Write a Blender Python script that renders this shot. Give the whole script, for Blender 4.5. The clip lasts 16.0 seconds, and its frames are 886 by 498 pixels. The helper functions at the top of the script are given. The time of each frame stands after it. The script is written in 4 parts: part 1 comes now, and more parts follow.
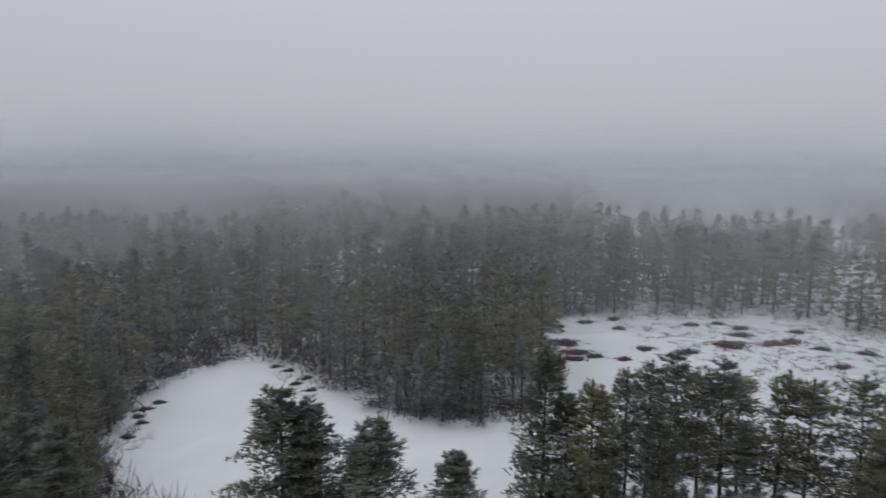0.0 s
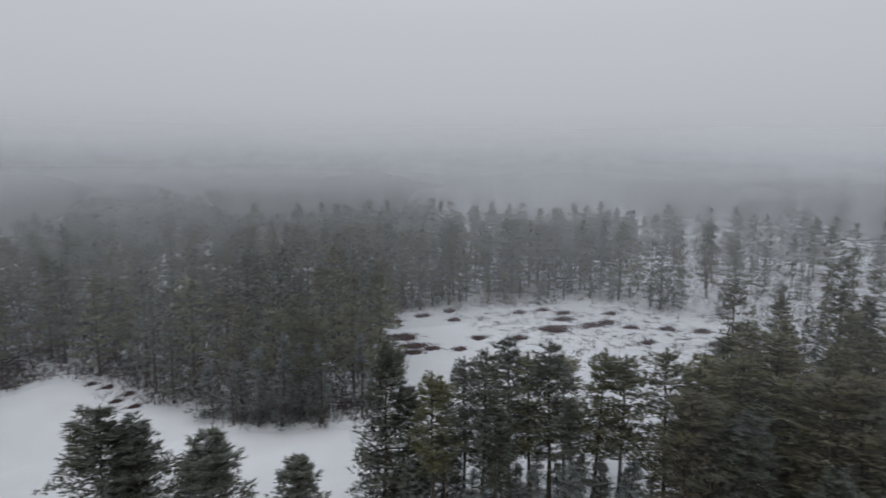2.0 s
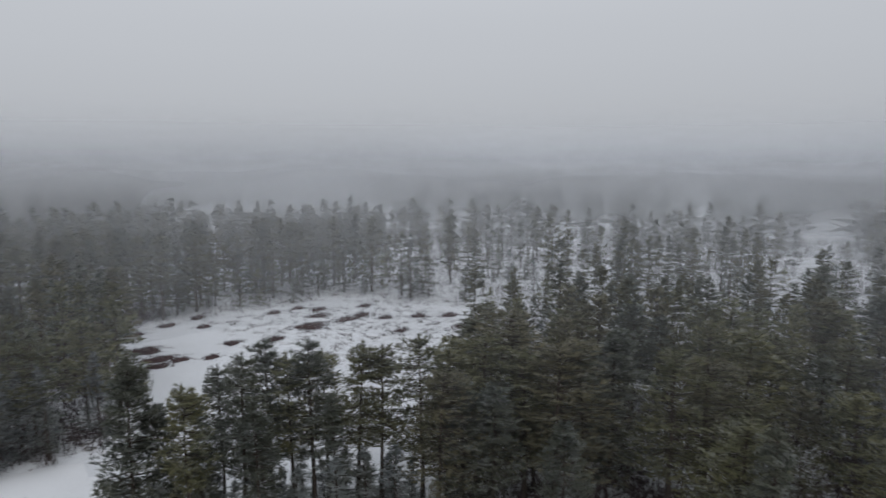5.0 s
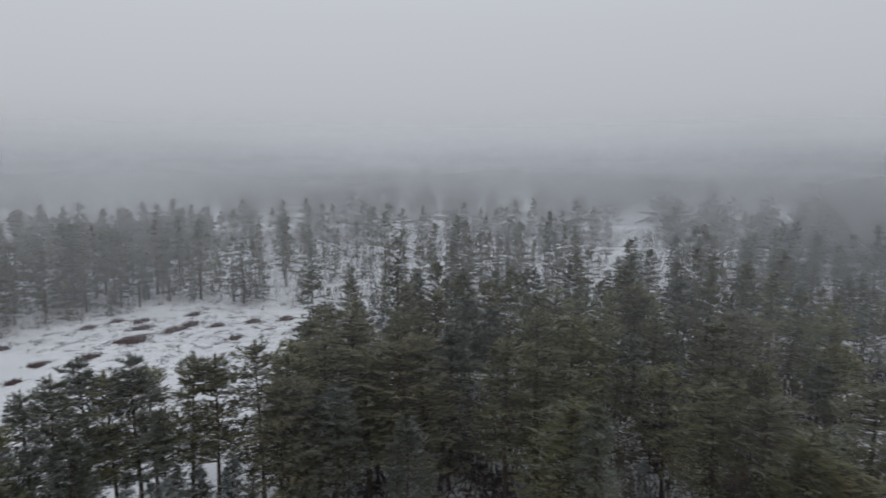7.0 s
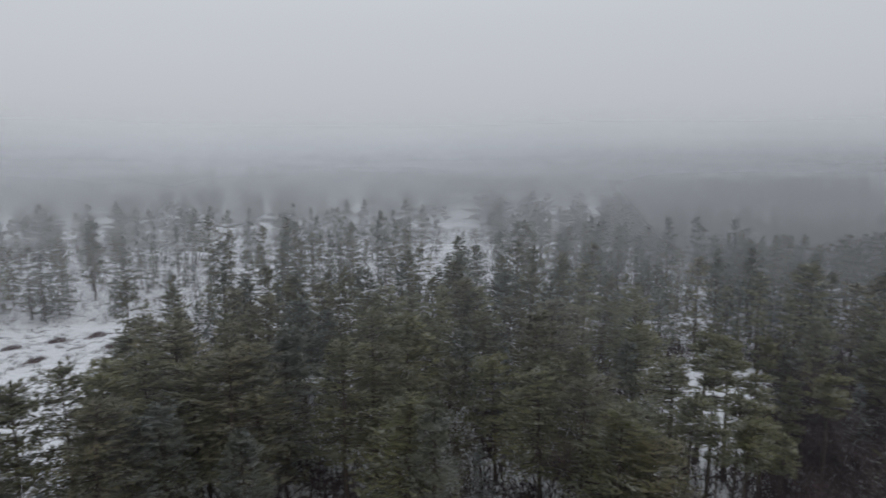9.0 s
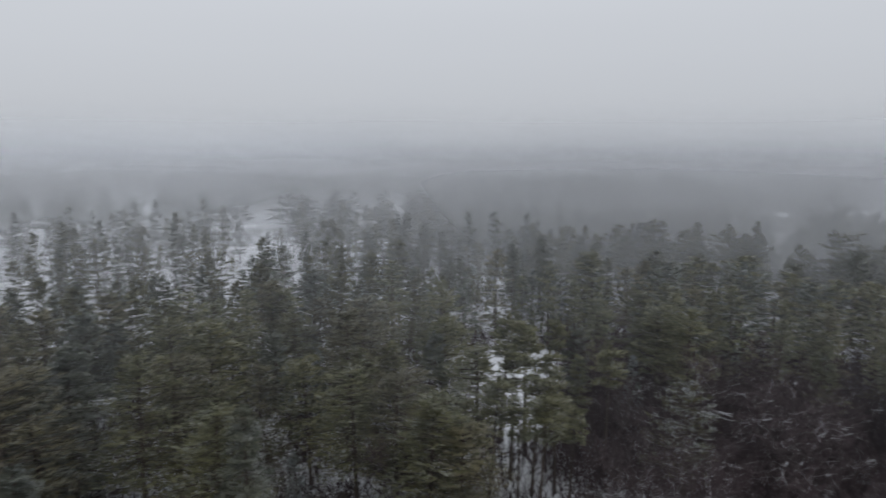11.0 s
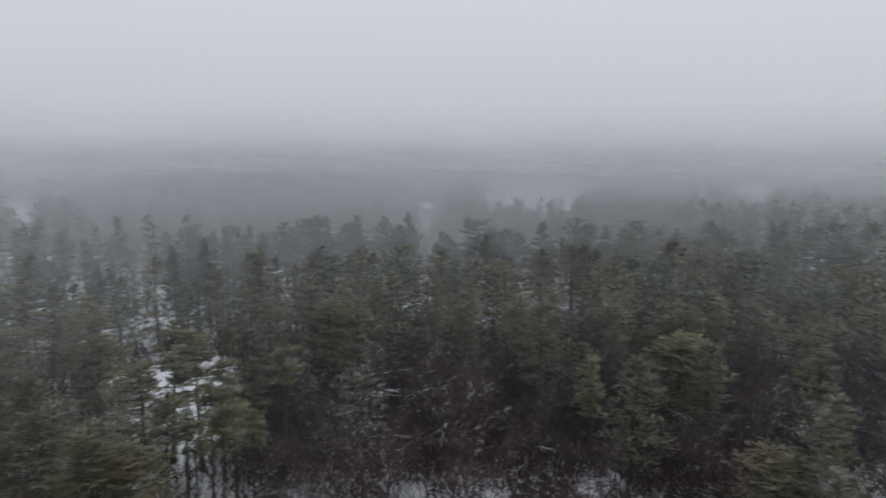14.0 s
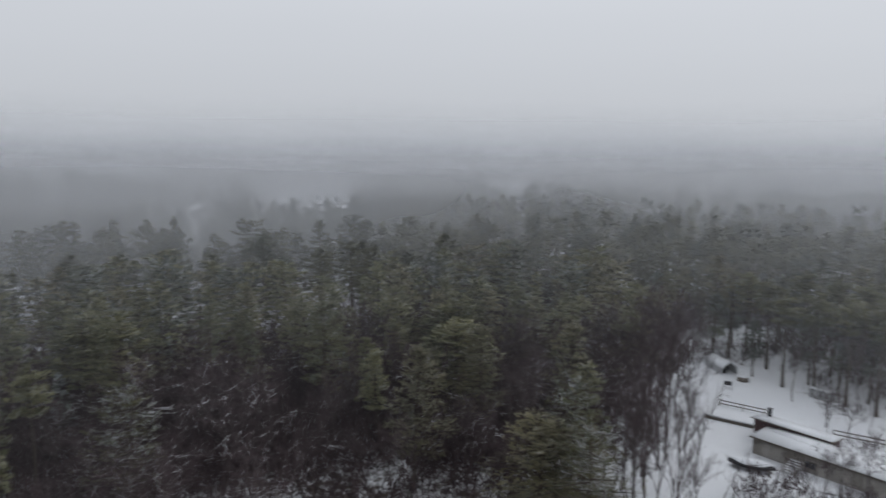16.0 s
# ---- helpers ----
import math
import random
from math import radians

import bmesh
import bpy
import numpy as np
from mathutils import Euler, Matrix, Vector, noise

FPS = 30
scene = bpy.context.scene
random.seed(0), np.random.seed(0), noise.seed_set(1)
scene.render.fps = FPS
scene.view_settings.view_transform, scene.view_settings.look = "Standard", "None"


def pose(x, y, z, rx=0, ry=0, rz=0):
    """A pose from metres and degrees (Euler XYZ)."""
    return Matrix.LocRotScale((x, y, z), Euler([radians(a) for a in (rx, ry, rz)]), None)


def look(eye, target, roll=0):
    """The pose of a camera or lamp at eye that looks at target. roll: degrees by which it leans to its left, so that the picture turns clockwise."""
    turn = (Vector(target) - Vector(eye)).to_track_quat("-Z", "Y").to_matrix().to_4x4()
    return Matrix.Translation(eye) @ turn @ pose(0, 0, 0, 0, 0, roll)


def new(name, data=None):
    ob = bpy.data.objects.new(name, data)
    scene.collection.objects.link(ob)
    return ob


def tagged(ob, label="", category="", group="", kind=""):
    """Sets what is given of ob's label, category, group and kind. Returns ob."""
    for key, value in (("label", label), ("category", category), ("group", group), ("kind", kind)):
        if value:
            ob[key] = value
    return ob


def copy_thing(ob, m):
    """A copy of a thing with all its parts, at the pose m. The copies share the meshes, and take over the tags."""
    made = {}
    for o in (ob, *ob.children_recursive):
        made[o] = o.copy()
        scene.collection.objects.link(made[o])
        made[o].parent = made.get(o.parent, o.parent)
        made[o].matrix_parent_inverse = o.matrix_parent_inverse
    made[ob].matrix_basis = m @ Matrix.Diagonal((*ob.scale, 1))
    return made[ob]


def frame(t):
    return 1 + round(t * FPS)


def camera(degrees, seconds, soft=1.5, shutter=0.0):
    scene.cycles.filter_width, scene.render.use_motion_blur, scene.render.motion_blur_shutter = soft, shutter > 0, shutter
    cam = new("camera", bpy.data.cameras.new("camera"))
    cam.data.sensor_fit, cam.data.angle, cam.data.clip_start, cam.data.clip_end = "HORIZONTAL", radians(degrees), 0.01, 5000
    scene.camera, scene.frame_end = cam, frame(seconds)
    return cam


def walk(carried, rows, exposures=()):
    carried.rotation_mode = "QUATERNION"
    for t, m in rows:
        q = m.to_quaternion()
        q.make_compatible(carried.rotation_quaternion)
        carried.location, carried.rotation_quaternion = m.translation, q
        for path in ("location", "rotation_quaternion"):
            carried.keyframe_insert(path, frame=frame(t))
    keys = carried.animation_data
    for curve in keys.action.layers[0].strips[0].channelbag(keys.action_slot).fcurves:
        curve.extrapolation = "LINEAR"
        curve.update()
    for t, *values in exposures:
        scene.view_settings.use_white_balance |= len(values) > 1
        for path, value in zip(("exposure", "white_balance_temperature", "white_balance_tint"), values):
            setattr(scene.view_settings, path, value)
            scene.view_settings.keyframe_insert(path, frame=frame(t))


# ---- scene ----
from mathutils import Vector as V3

EYE = 36.0          # height of the hovering camera over the pond ice

# seconds, heading clockwise from +y, tilt, lean (degrees)
TURN = [
    (0.0, 0.01, -7.69, 0.25),
    (0.5, 3.53, -7.73, 0.26),
    (1.0, 7.15, -7.76, 0.21),
    (1.5, 10.70, -7.79, 0.21),
    (2.0, 14.29, -7.87, 0.27),
    (2.5, 17.86, -7.93, 0.28),
    (3.0, 21.45, -8.02, 0.33),
    (3.5, 25.03, -8.08, 0.34),
    (4.0, 28.63, -8.09, 0.23),
    (6.5, 46.38, -8.20, 0.05),
    (7.0, 49.98, -8.19, 0.06),
    (7.5, 53.56, -8.18, 0.04),
    (8.0, 57.18, -8.17, 0.03),
    (8.5, 60.86, -8.17, 0.01),
    (11.0, 81.35, -8.27, 0.26),
    (11.5, 86.15, -8.28, 0.27),
    (12.0, 90.93, -8.31, 0.19),
    (12.5, 95.67, -8.32, 0.13),
    (13.0, 100.48, -8.33, 0.18),
    (13.5, 105.22, -8.33, 0.19),
    (14.0, 109.96, -8.35, 0.23),
    (14.5, 114.79, -8.37, 0.10),
    (15.0, 119.47, -8.40, 0.24),
    (15.5, 124.30, -8.43, 0.24),
    (16.0, 129.20, -8.45, 0.25),
]
cam = camera(67.7, 16.0, soft=1.5, shutter=0.8)
walk(cam, [(t, pose(0, 0, EYE, 90 + p, 0, -y) @ pose(0, 0, 0, 0, 0, r)) for t, y, p, r in TURN],
     exposures=[(0.0, -0.06), (4.0, -0.05), (8.5, 0.03), (11.0, 0.15), (16.0, 0.21)])

# ---- light: an overcast sky, three times brighter overhead than at the horizon, and a very soft sun ----
SUN_EL, SUN_AZ = 38.0, 200.0
world = bpy.data.worlds.new("overcast_sky")
scene.world = world
world.use_nodes = True
wn, wl = world.node_tree.nodes, world.node_tree.links
wn.clear()
w_out = wn.new("ShaderNodeOutputWorld")
w_bg = wn.new("ShaderNodeBackground")
w_sky = wn.new("ShaderNodeTexSky")
w_sky.sky_type = "NISHITA"
w_sky.sun_disc = False
w_sky.sun_elevation, w_sky.sun_rotation = radians(SUN_EL), radians(SUN_AZ)
w_hsv = wn.new("ShaderNodeHueSaturation")
w_hsv.inputs["Saturation"].default_value = 0.05
w_hsv.inputs["Value"].default_value = 0.1
wl.new(w_sky.outputs["Color"], w_hsv.inputs["Color"])
w_mix = wn.new("ShaderNodeMix")
w_mix.data_type = "RGBA"
w_mix.inputs["Factor"].default_value = 0.85
w_mix.inputs["B"].default_value = (0.88, 0.924, 1.0, 1)
wl.new(w_hsv.outputs["Color"], w_mix.inputs["A"])
w_co = wn.new("ShaderNodeTexCoord")
w_sep = wn.new("ShaderNodeSeparateXYZ")
wl.new(w_co.outputs["Generated"], w_sep.inputs["Vector"])
w_ramp = wn.new("ShaderNodeValToRGB")
w_ramp.color_ramp.interpolation = "B_SPLINE"
for k, (at, value) in enumerate(((0.0, 0.42), (0.035, 0.465), (0.08, 0.50), (0.14, 0.528), (0.24, 0.575), (0.6, 0.80), (1.0, 0.95))):
    stop = w_ramp.color_ramp.elements.new(at) if 0 < at < 1 else w_ramp.color_ramp.elements[0 if at == 0 else -1]
    stop.color = (value, value, value, 1)
wl.new(w_sep.outputs["Z"], w_ramp.inputs["Fac"])
w_gain = wn.new("ShaderNodeMath")
w_gain.operation = "MULTIPLY"
w_gain.inputs[1].default_value = 1.15
wl.new(w_ramp.outputs["Color"], w_gain.inputs[0])
wl.new(w_mix.outputs["Result"], w_bg.inputs["Color"])
wl.new(w_gain.outputs[0], w_bg.inputs["Strength"])
wl.new(w_bg.outputs["Background"], w_out.inputs["Surface"])

sun = new("sun", bpy.data.lights.new("sun", "SUN"))
sun.data.energy, sun.data.angle, sun.data.color = 0.5, radians(60), (1.0, 0.97, 0.93)
_a = radians(SUN_AZ)
sun.matrix_world = look((math.sin(_a) * 50, math.cos(_a) * 50, 80 + 50 * math.tan(radians(SUN_EL))), (0, 0, 80))

# ---- materials ----


def material(name, rough=0.9):
    m = bpy.data.materials.new(name)
    m.use_nodes = True
    nt = m.node_tree
    bsdf = nt.nodes["Principled BSDF"]
    bsdf.inputs["Roughness"].default_value = rough
    bsdf.inputs["Specular IOR Level"].default_value = 0.25
    return m, nt, bsdf


def node(nt, kind, **values):
    n = nt.nodes.new(kind)
    for k, v in values.items():
        n.inputs[k.replace("_", " ")].default_value = v
    return n


def noise_of(nt, scale, detail=4.0, rough=0.6):
    co = nt.nodes.new("ShaderNodeNewGeometry")
    n = node(nt, "ShaderNodeTexNoise", Scale=scale, Detail=detail, Roughness=rough)
    nt.links.new(co.outputs["Position"], n.inputs["Vector"])
    return n.outputs["Fac"]


def spread(nt, value, low, high, to_low=0.0, to_high=1.0):
    n = node(nt, "ShaderNodeMapRange", From_Min=low, From_Max=high, To_Min=to_low, To_Max=to_high)
    n.interpolation_type = "SMOOTHSTEP"
    nt.links.new(value, n.inputs["Value"])
    return n.outputs["Result"]


def blend(nt, fac, a, b, mode="MIX"):
    n = nt.nodes.new("ShaderNodeMix")
    n.data_type, n.blend_type = "RGBA", mode
    for socket, v in (("Factor", fac), ("A", a), ("B", b)):
        if isinstance(v, (tuple, float)):
            n.inputs[socket].default_value = (*v, 1) if isinstance(v, tuple) else v
        else:
            nt.links.new(v, n.inputs[socket])
    return n.outputs["Result"]


def calc(nt, op, a, b):
    n = nt.nodes.new("ShaderNodeMath")
    n.operation = op
    for i, v in enumerate((a, b)):
        if isinstance(v, (int, float)):
            n.inputs[i].default_value = v
        else:
            nt.links.new(v, n.inputs[i])
    return n.outputs[0]


def bumped(nt, bsdf, height, strength, distance):
    b = node(nt, "ShaderNodeBump", Strength=strength, Distance=distance)
    nt.links.new(height, b.inputs["Height"])
    nt.links.new(b.outputs["Normal"], bsdf.inputs["Normal"])


SNOW = (0.665, 0.68, 0.705)
FOG_WHITE, FOG_TOP = (0.662, 0.676, 0.704), 36.0


def snow_material(name, litter, cover, clean=SNOW):
    """Snow with windblown unevenness; litter shows through where cover is low."""
    m, nt, bsdf = material(name, 0.75)
    big, small = noise_of(nt, 0.06, 5), noise_of(nt, 0.9, 6, 0.7)
    col = blend(nt, spread(nt, big, 0.3, 0.7), tuple(0.89 * v for v in clean), clean)
    mixed = calc(nt, "ADD", calc(nt, "MULTIPLY", big, 0.45), calc(nt, "MULTIPLY", small, 0.55))
    col = blend(nt, spread(nt, mixed, cover, cover + 0.1), col, litter)
    nt.links.new(col, bsdf.inputs["Base Color"])
    bumped(nt, bsdf, small, 0.35, 0.25)
    return m


def needle_material(name, dark, light, frost, rime=0.28):
    """Needles: a tone for each tree, a tone for each tuft, and snow dust on some tufts' upper sides."""
    m, nt, bsdf = material(name, 0.8)
    geo, info = nt.nodes.new("ShaderNodeNewGeometry"), nt.nodes.new("ShaderNodeObjectInfo")
    tone = noise_of(nt, 0.22, 2)
    col = blend(nt, spread(nt, geo.outputs["Random Per Island"], 0.0, 1.0, 0.15, 0.80), dark, light)
    col = blend(nt, spread(nt, tone, 0.3, 0.7, 0.0, 0.6), col, tuple(0.5 * (a + b) * c for a, b, c in zip(dark, light, (1.31, 1.20, 0.92))))
    col = blend(nt, spread(nt, info.outputs["Random"], 0.0, 1.0, 0.0, 0.36), col, tuple(a * 0.8 for a in dark))
    sep = nt.nodes.new("ShaderNodeSeparateXYZ")
    nt.links.new(geo.outputs["Normal"], sep.inputs["Vector"])
    up = spread(nt, sep.outputs["Z"], 0.2, 0.95)
    clump = noise_of(nt, 0.7, 3, 0.6)
    dust = calc(nt, "MULTIPLY", spread(nt, clump, 0.62 - frost, 0.86 - frost, 0.0, rime), up)
    col = blend(nt, dust, col, (0.58, 0.61, 0.64))
    nt.links.new(col, bsdf.inputs["Base Color"])
    through_, mix = nt.nodes.new("ShaderNodeBsdfTranslucent"), nt.nodes.new("ShaderNodeMixShader")
    nt.links.new(col, through_.inputs["Color"])
    mix.inputs["Fac"].default_value = 0.25
    nt.links.new(bsdf.outputs[0], mix.inputs[1])
    nt.links.new(through_.outputs[0], mix.inputs[2])
    nt.links.new(mix.outputs[0], nt.nodes["Material Output"].inputs["Surface"])
    return m


def bark_material(name, dark, light, frost):
    m, nt, bsdf = material(name, 0.9)
    geo = nt.nodes.new("ShaderNodeNewGeometry")
    grain, patch = noise_of(nt, 9.0, 5, 0.7), noise_of(nt, 0.8, 3)
    col = blend(nt, spread(nt, grain, 0.3, 0.7), dark, light)
    sep = nt.nodes.new("ShaderNodeSeparateXYZ")
    nt.links.new(geo.outputs["Normal"], sep.inputs["Vector"])
    up = calc(nt, "MULTIPLY", spread(nt, sep.outputs["Z"], 0.5, 0.85), spread(nt, patch, 0.62 - frost, 0.72 - frost))
    col = blend(nt, up, col, SNOW)
    nt.links.new(col, bsdf.inputs["Base Color"])
    bumped(nt, bsdf, grain, 0.5, 0.03)
    return m


def plain_material(name, a, b, scale, rough=0.8, stretch=None):
    m, nt, bsdf = material(name, rough)
    co = nt.nodes.new("ShaderNodeTexCoord")
    mp = nt.nodes.new("ShaderNodeMapping")
    mp.inputs["Scale"].default_value = stretch or (1, 1, 1)
    nt.links.new(co.outputs["Object"], mp.inputs["Vector"])
    n = node(nt, "ShaderNodeTexNoise", Scale=scale, Detail=5.0, Roughness=0.65)
    nt.links.new(mp.outputs["Vector"], n.inputs["Vector"])
    info = nt.nodes.new("ShaderNodeObjectInfo")
    col = blend(nt, spread(nt, n.outputs["Fac"], 0.3, 0.7), a, b)
    col = blend(nt, calc(nt, "MULTIPLY", info.outputs["Random"], 0.3), col, tuple(v * 0.7 for v in a))
    nt.links.new(col, bsdf.inputs["Base Color"])
    bumped(nt, bsdf, n.outputs["Fac"], 0.3, 0.02)
    return m


M_FLOOR = snow_material("snowy_forest_floor", (0.11, 0.085, 0.065), 0.58)
M_STAND = snow_material("needle_strewn_stand_floor", (0.075, 0.060, 0.048), 0.46)
M_ICE = snow_material("snow_on_ice", (0.64, 0.655, 0.68), 0.63, (0.76, 0.77, 0.79))
M_BOG = snow_material("snow_on_bog", (0.20, 0.17, 0.13), 0.575)
M_SNOW = snow_material("settled_snow", (0.55, 0.57, 0.6), 0.62)
M_PINE = needle_material("pine_needles_olive", (0.042, 0.046, 0.030), (0.296, 0.298, 0.186), 0.15)
M_PINE_DARK = needle_material("pine_needles_dark", (0.036, 0.047, 0.039), (0.245, 0.260, 0.230), 0.17)
M_PINE_BROWN = needle_material("pine_needles_brown", (0.052, 0.051, 0.040), (0.290, 0.276, 0.192), 0.13)
M_RIMED = needle_material("rimed_olive_needles", (0.034, 0.035, 0.020), (0.150, 0.150, 0.070), 0.22, 0.95)
M_FROST = needle_material("frosted_needles", (0.064, 0.076, 0.076), (0.255, 0.285, 0.285), 0.28)
# mid and far needles: haze painted in as weak contrast and little frost
M_MID = needle_material("pine_needles_hazed_olive", (0.078, 0.080, 0.056), (0.160, 0.163, 0.112), 0.08)
M_MID_DARK = needle_material("pine_needles_hazed_green", (0.066, 0.074, 0.062), (0.138, 0.152, 0.126), 0.08)
M_FAR = needle_material("far_needles", (0.032, 0.036, 0.024), (0.068, 0.074, 0.048), 0.03)
M_BARK = bark_material("grey_brown_bark", (0.038, 0.030, 0.026), (0.105, 0.086, 0.072), 0.0)
M_TWIG = bark_material("snow_lined_bark", (0.040, 0.031, 0.032), (0.090, 0.071, 0.071), 0.12)
M_BRUSH = bark_material("dark_brown_twigs", (0.034, 0.024, 0.026), (0.080, 0.058, 0.062), -0.10)
M_PALE = bark_material("pale_frosted_twigs", (0.085, 0.073, 0.068), (0.18, 0.163, 0.156), 0.08)
M_SAPLING = bark_material("grey_sapling_twigs", (0.060, 0.050, 0.048), (0.135, 0.118, 0.114), 0.0)
M_MAROON = needle_material("leatherleaf", (0.036, 0.018, 0.018), (0.084, 0.040, 0.039), 0.02)
M_RED_WALL = plain_material("maroon_siding", (0.055, 0.022, 0.026), (0.075, 0.034, 0.036), 3.0, 0.6, (1, 1, 12))
M_GREY_WALL = plain_material("weathered_grey_siding", (0.16, 0.145, 0.13), (0.26, 0.24, 0.215), 2.5, 0.8, (1, 1, 10))
M_PANEL = plain_material("pale_weathered_panel", (0.23, 0.215, 0.20), (0.36, 0.34, 0.31), 1.2, 0.8)
M_TARP = plain_material("white_tarpaulin", (0.40, 0.41, 0.42), (0.50, 0.51, 0.52), 1.5, 0.5)
M_DARK = plain_material("dark_steel", (0.012, 0.012, 0.014), (0.03, 0.03, 0.032), 4.0, 0.5)
M_WOOD = plain_material("grey_timber", (0.09, 0.075, 0.06), (0.19, 0.165, 0.14), 4.0, 0.8, (1, 8, 8))
M_GLASS, _nt, _b = material("window_glass", 0.05)
_b.inputs["Base Color"].default_value = (0.02, 0.025, 0.03, 1)
_b.inputs["Specular IOR Level"].default_value = 0.6


def fog_material(name, depth, radius, mist, low, high, white):
    """A sheet of fog: scatters light to both sides. It lets exp(-depth) through, a little more near the ground, thins out upwards between the slopes low and high
    from the eye, and is thicker round the hollow where mist gathers and thinner over the near hardwoods and the far field."""
    m = bpy.data.materials.new(name)
    m.use_nodes = True
    nt = m.node_tree
    nt.nodes.clear()
    out = nt.nodes.new("ShaderNodeOutputMaterial")
    clear, near, far = (nt.nodes.new("ShaderNodeBsdf" + k) for k in ("Transparent", "Diffuse", "Translucent"))
    for n in (near, far):
        n.inputs["Color"].default_value = (*[v * white for v in FOG_WHITE], 1)
    both = nt.nodes.new("ShaderNodeMixShader")
    both.inputs["Fac"].default_value = 0.5
    nt.links.new(near.outputs[0], both.inputs[1])
    nt.links.new(far.outputs[0], both.inputs[2])
    geo, sep = nt.nodes.new("ShaderNodeNewGeometry"), nt.nodes.new("ShaderNodeSeparateXYZ")
    nt.links.new(geo.outputs["Position"], sep.inputs["Vector"])
    wisp = noise_of(nt, 1.6 / radius + 0.004, 2)
    thick = calc(nt, "MULTIPLY", spread(nt, sep.outputs["Z"], 2, 30, 0.25 * depth if radius < 100 else 0.75 * depth, 1.25 * depth), spread(nt, wisp, 0.25, 0.75, 0.65, 1.35))
    gap = nt.nodes.new("ShaderNodeVectorMath")
    gap.operation = "DISTANCE"
    nt.links.new(geo.outputs["Position"], gap.inputs[0])
    gap.inputs[1].default_value = (192, -34, 8)
    thick = calc(nt, "ADD", thick, spread(nt, gap.outputs["Value"], 20, 130, mist, 0.0))
    dry = nt.nodes.new("ShaderNodeVectorMath")
    dry.operation = "DISTANCE"
    nt.links.new(geo.outputs["Position"], dry.inputs[0])
    dry.inputs[1].default_value = (70, -62, 12)
    thick = calc(nt, "MULTIPLY", thick, spread(nt, dry.outputs["Value"], 15, 85, 0.55, 1.0))
    lane = nt.nodes.new("ShaderNodeVectorMath")
    lane.operation = "DISTANCE"
    nt.links.new(geo.outputs["Position"], lane.inputs[0])
    lane.inputs[1].default_value = (278, -124, 9)
    thick = calc(nt, "MULTIPLY", thick, spread(nt, lane.outputs["Value"], 25, 62, 0.4, 1.0))
    share = calc(nt, "SUBTRACT", 1.0, calc(nt, "POWER", 0.3679, thick))
    fall = spread(nt, sep.outputs["Z"], FOG_TOP + low * radius, FOG_TOP + high * radius, 1.0, 0.0)
    mix = nt.nodes.new("ShaderNodeMixShader")
    nt.links.new(calc(nt, "MULTIPLY", share, fall), mix.inputs["Fac"])
    nt.links.new(clear.outputs[0], mix.inputs[1])
    nt.links.new(both.outputs[0], mix.inputs[2])
    nt.links.new(mix.outputs[0], out.inputs["Surface"])
    return m


# ---- mesh helpers ----


def soup(name, verts, faces, mats, slots=None, smooth=False, normals=None):
    """A mesh from arrays of points and triangles."""
    verts, faces = np.asarray(verts, np.float32), np.asarray(faces, np.int32)
    if normals is not None:
        a, b, c = (verts[faces[:, k]] for k in range(3))
        back = (np.cross(b - a, c - a) * np.asarray(normals)[faces].sum(1)).sum(1) < 0
        faces[back] = faces[back][:, [0, 2, 1]]
    me = bpy.data.meshes.new(name)
    me.vertices.add(len(verts))
    me.vertices.foreach_set("co", verts.ravel())
    me.loops.add(faces.size)
    me.loops.foreach_set("vertex_index", faces.ravel())
    me.polygons.add(len(faces))
    k = faces.shape[1]
    me.polygons.foreach_set("loop_start", np.arange(0, faces.size, k, dtype=np.int32))
    for m in mats:
        me.materials.append(m)
    if slots is not None:
        me.polygons.foreach_set("material_index", np.asarray(slots, np.int32))
    me.polygons.foreach_set("use_smooth", np.full(len(faces), smooth or normals is not None))
    me.update(calc_edges=True)
    me.validate()
    if normals is not None:
        me.normals_split_custom_set_from_vertices(np.asarray(normals, np.float32))
    return me


def crown_normals(rng, verts, reach):
    """Foliage shades as soft sprays: each blade faces up and away from the stem."""
    n = np.column_stack([verts[:, 0] / reach * 0.85, verts[:, 1] / reach * 0.85, np.full(len(verts), 0.62)])
    return unit(n + np.repeat(rng.normal(0, 0.14, (len(verts) // 3, 3)), 3, 0))


def unit(v):
    return v / (np.linalg.norm(v, axis=-1, keepdims=True) + 1e-9)


def join(pieces):
    """Join (verts, faces, slot) pieces into one set of arrays."""
    vs, fs, ss, n = [], [], [], 0
    for v, f, s in pieces:
        vs.append(v)
        fs.append(f + n)
        ss.append(np.full(len(f), s))
        n += len(v)
    return np.concatenate(vs), np.concatenate(fs), np.concatenate(ss)


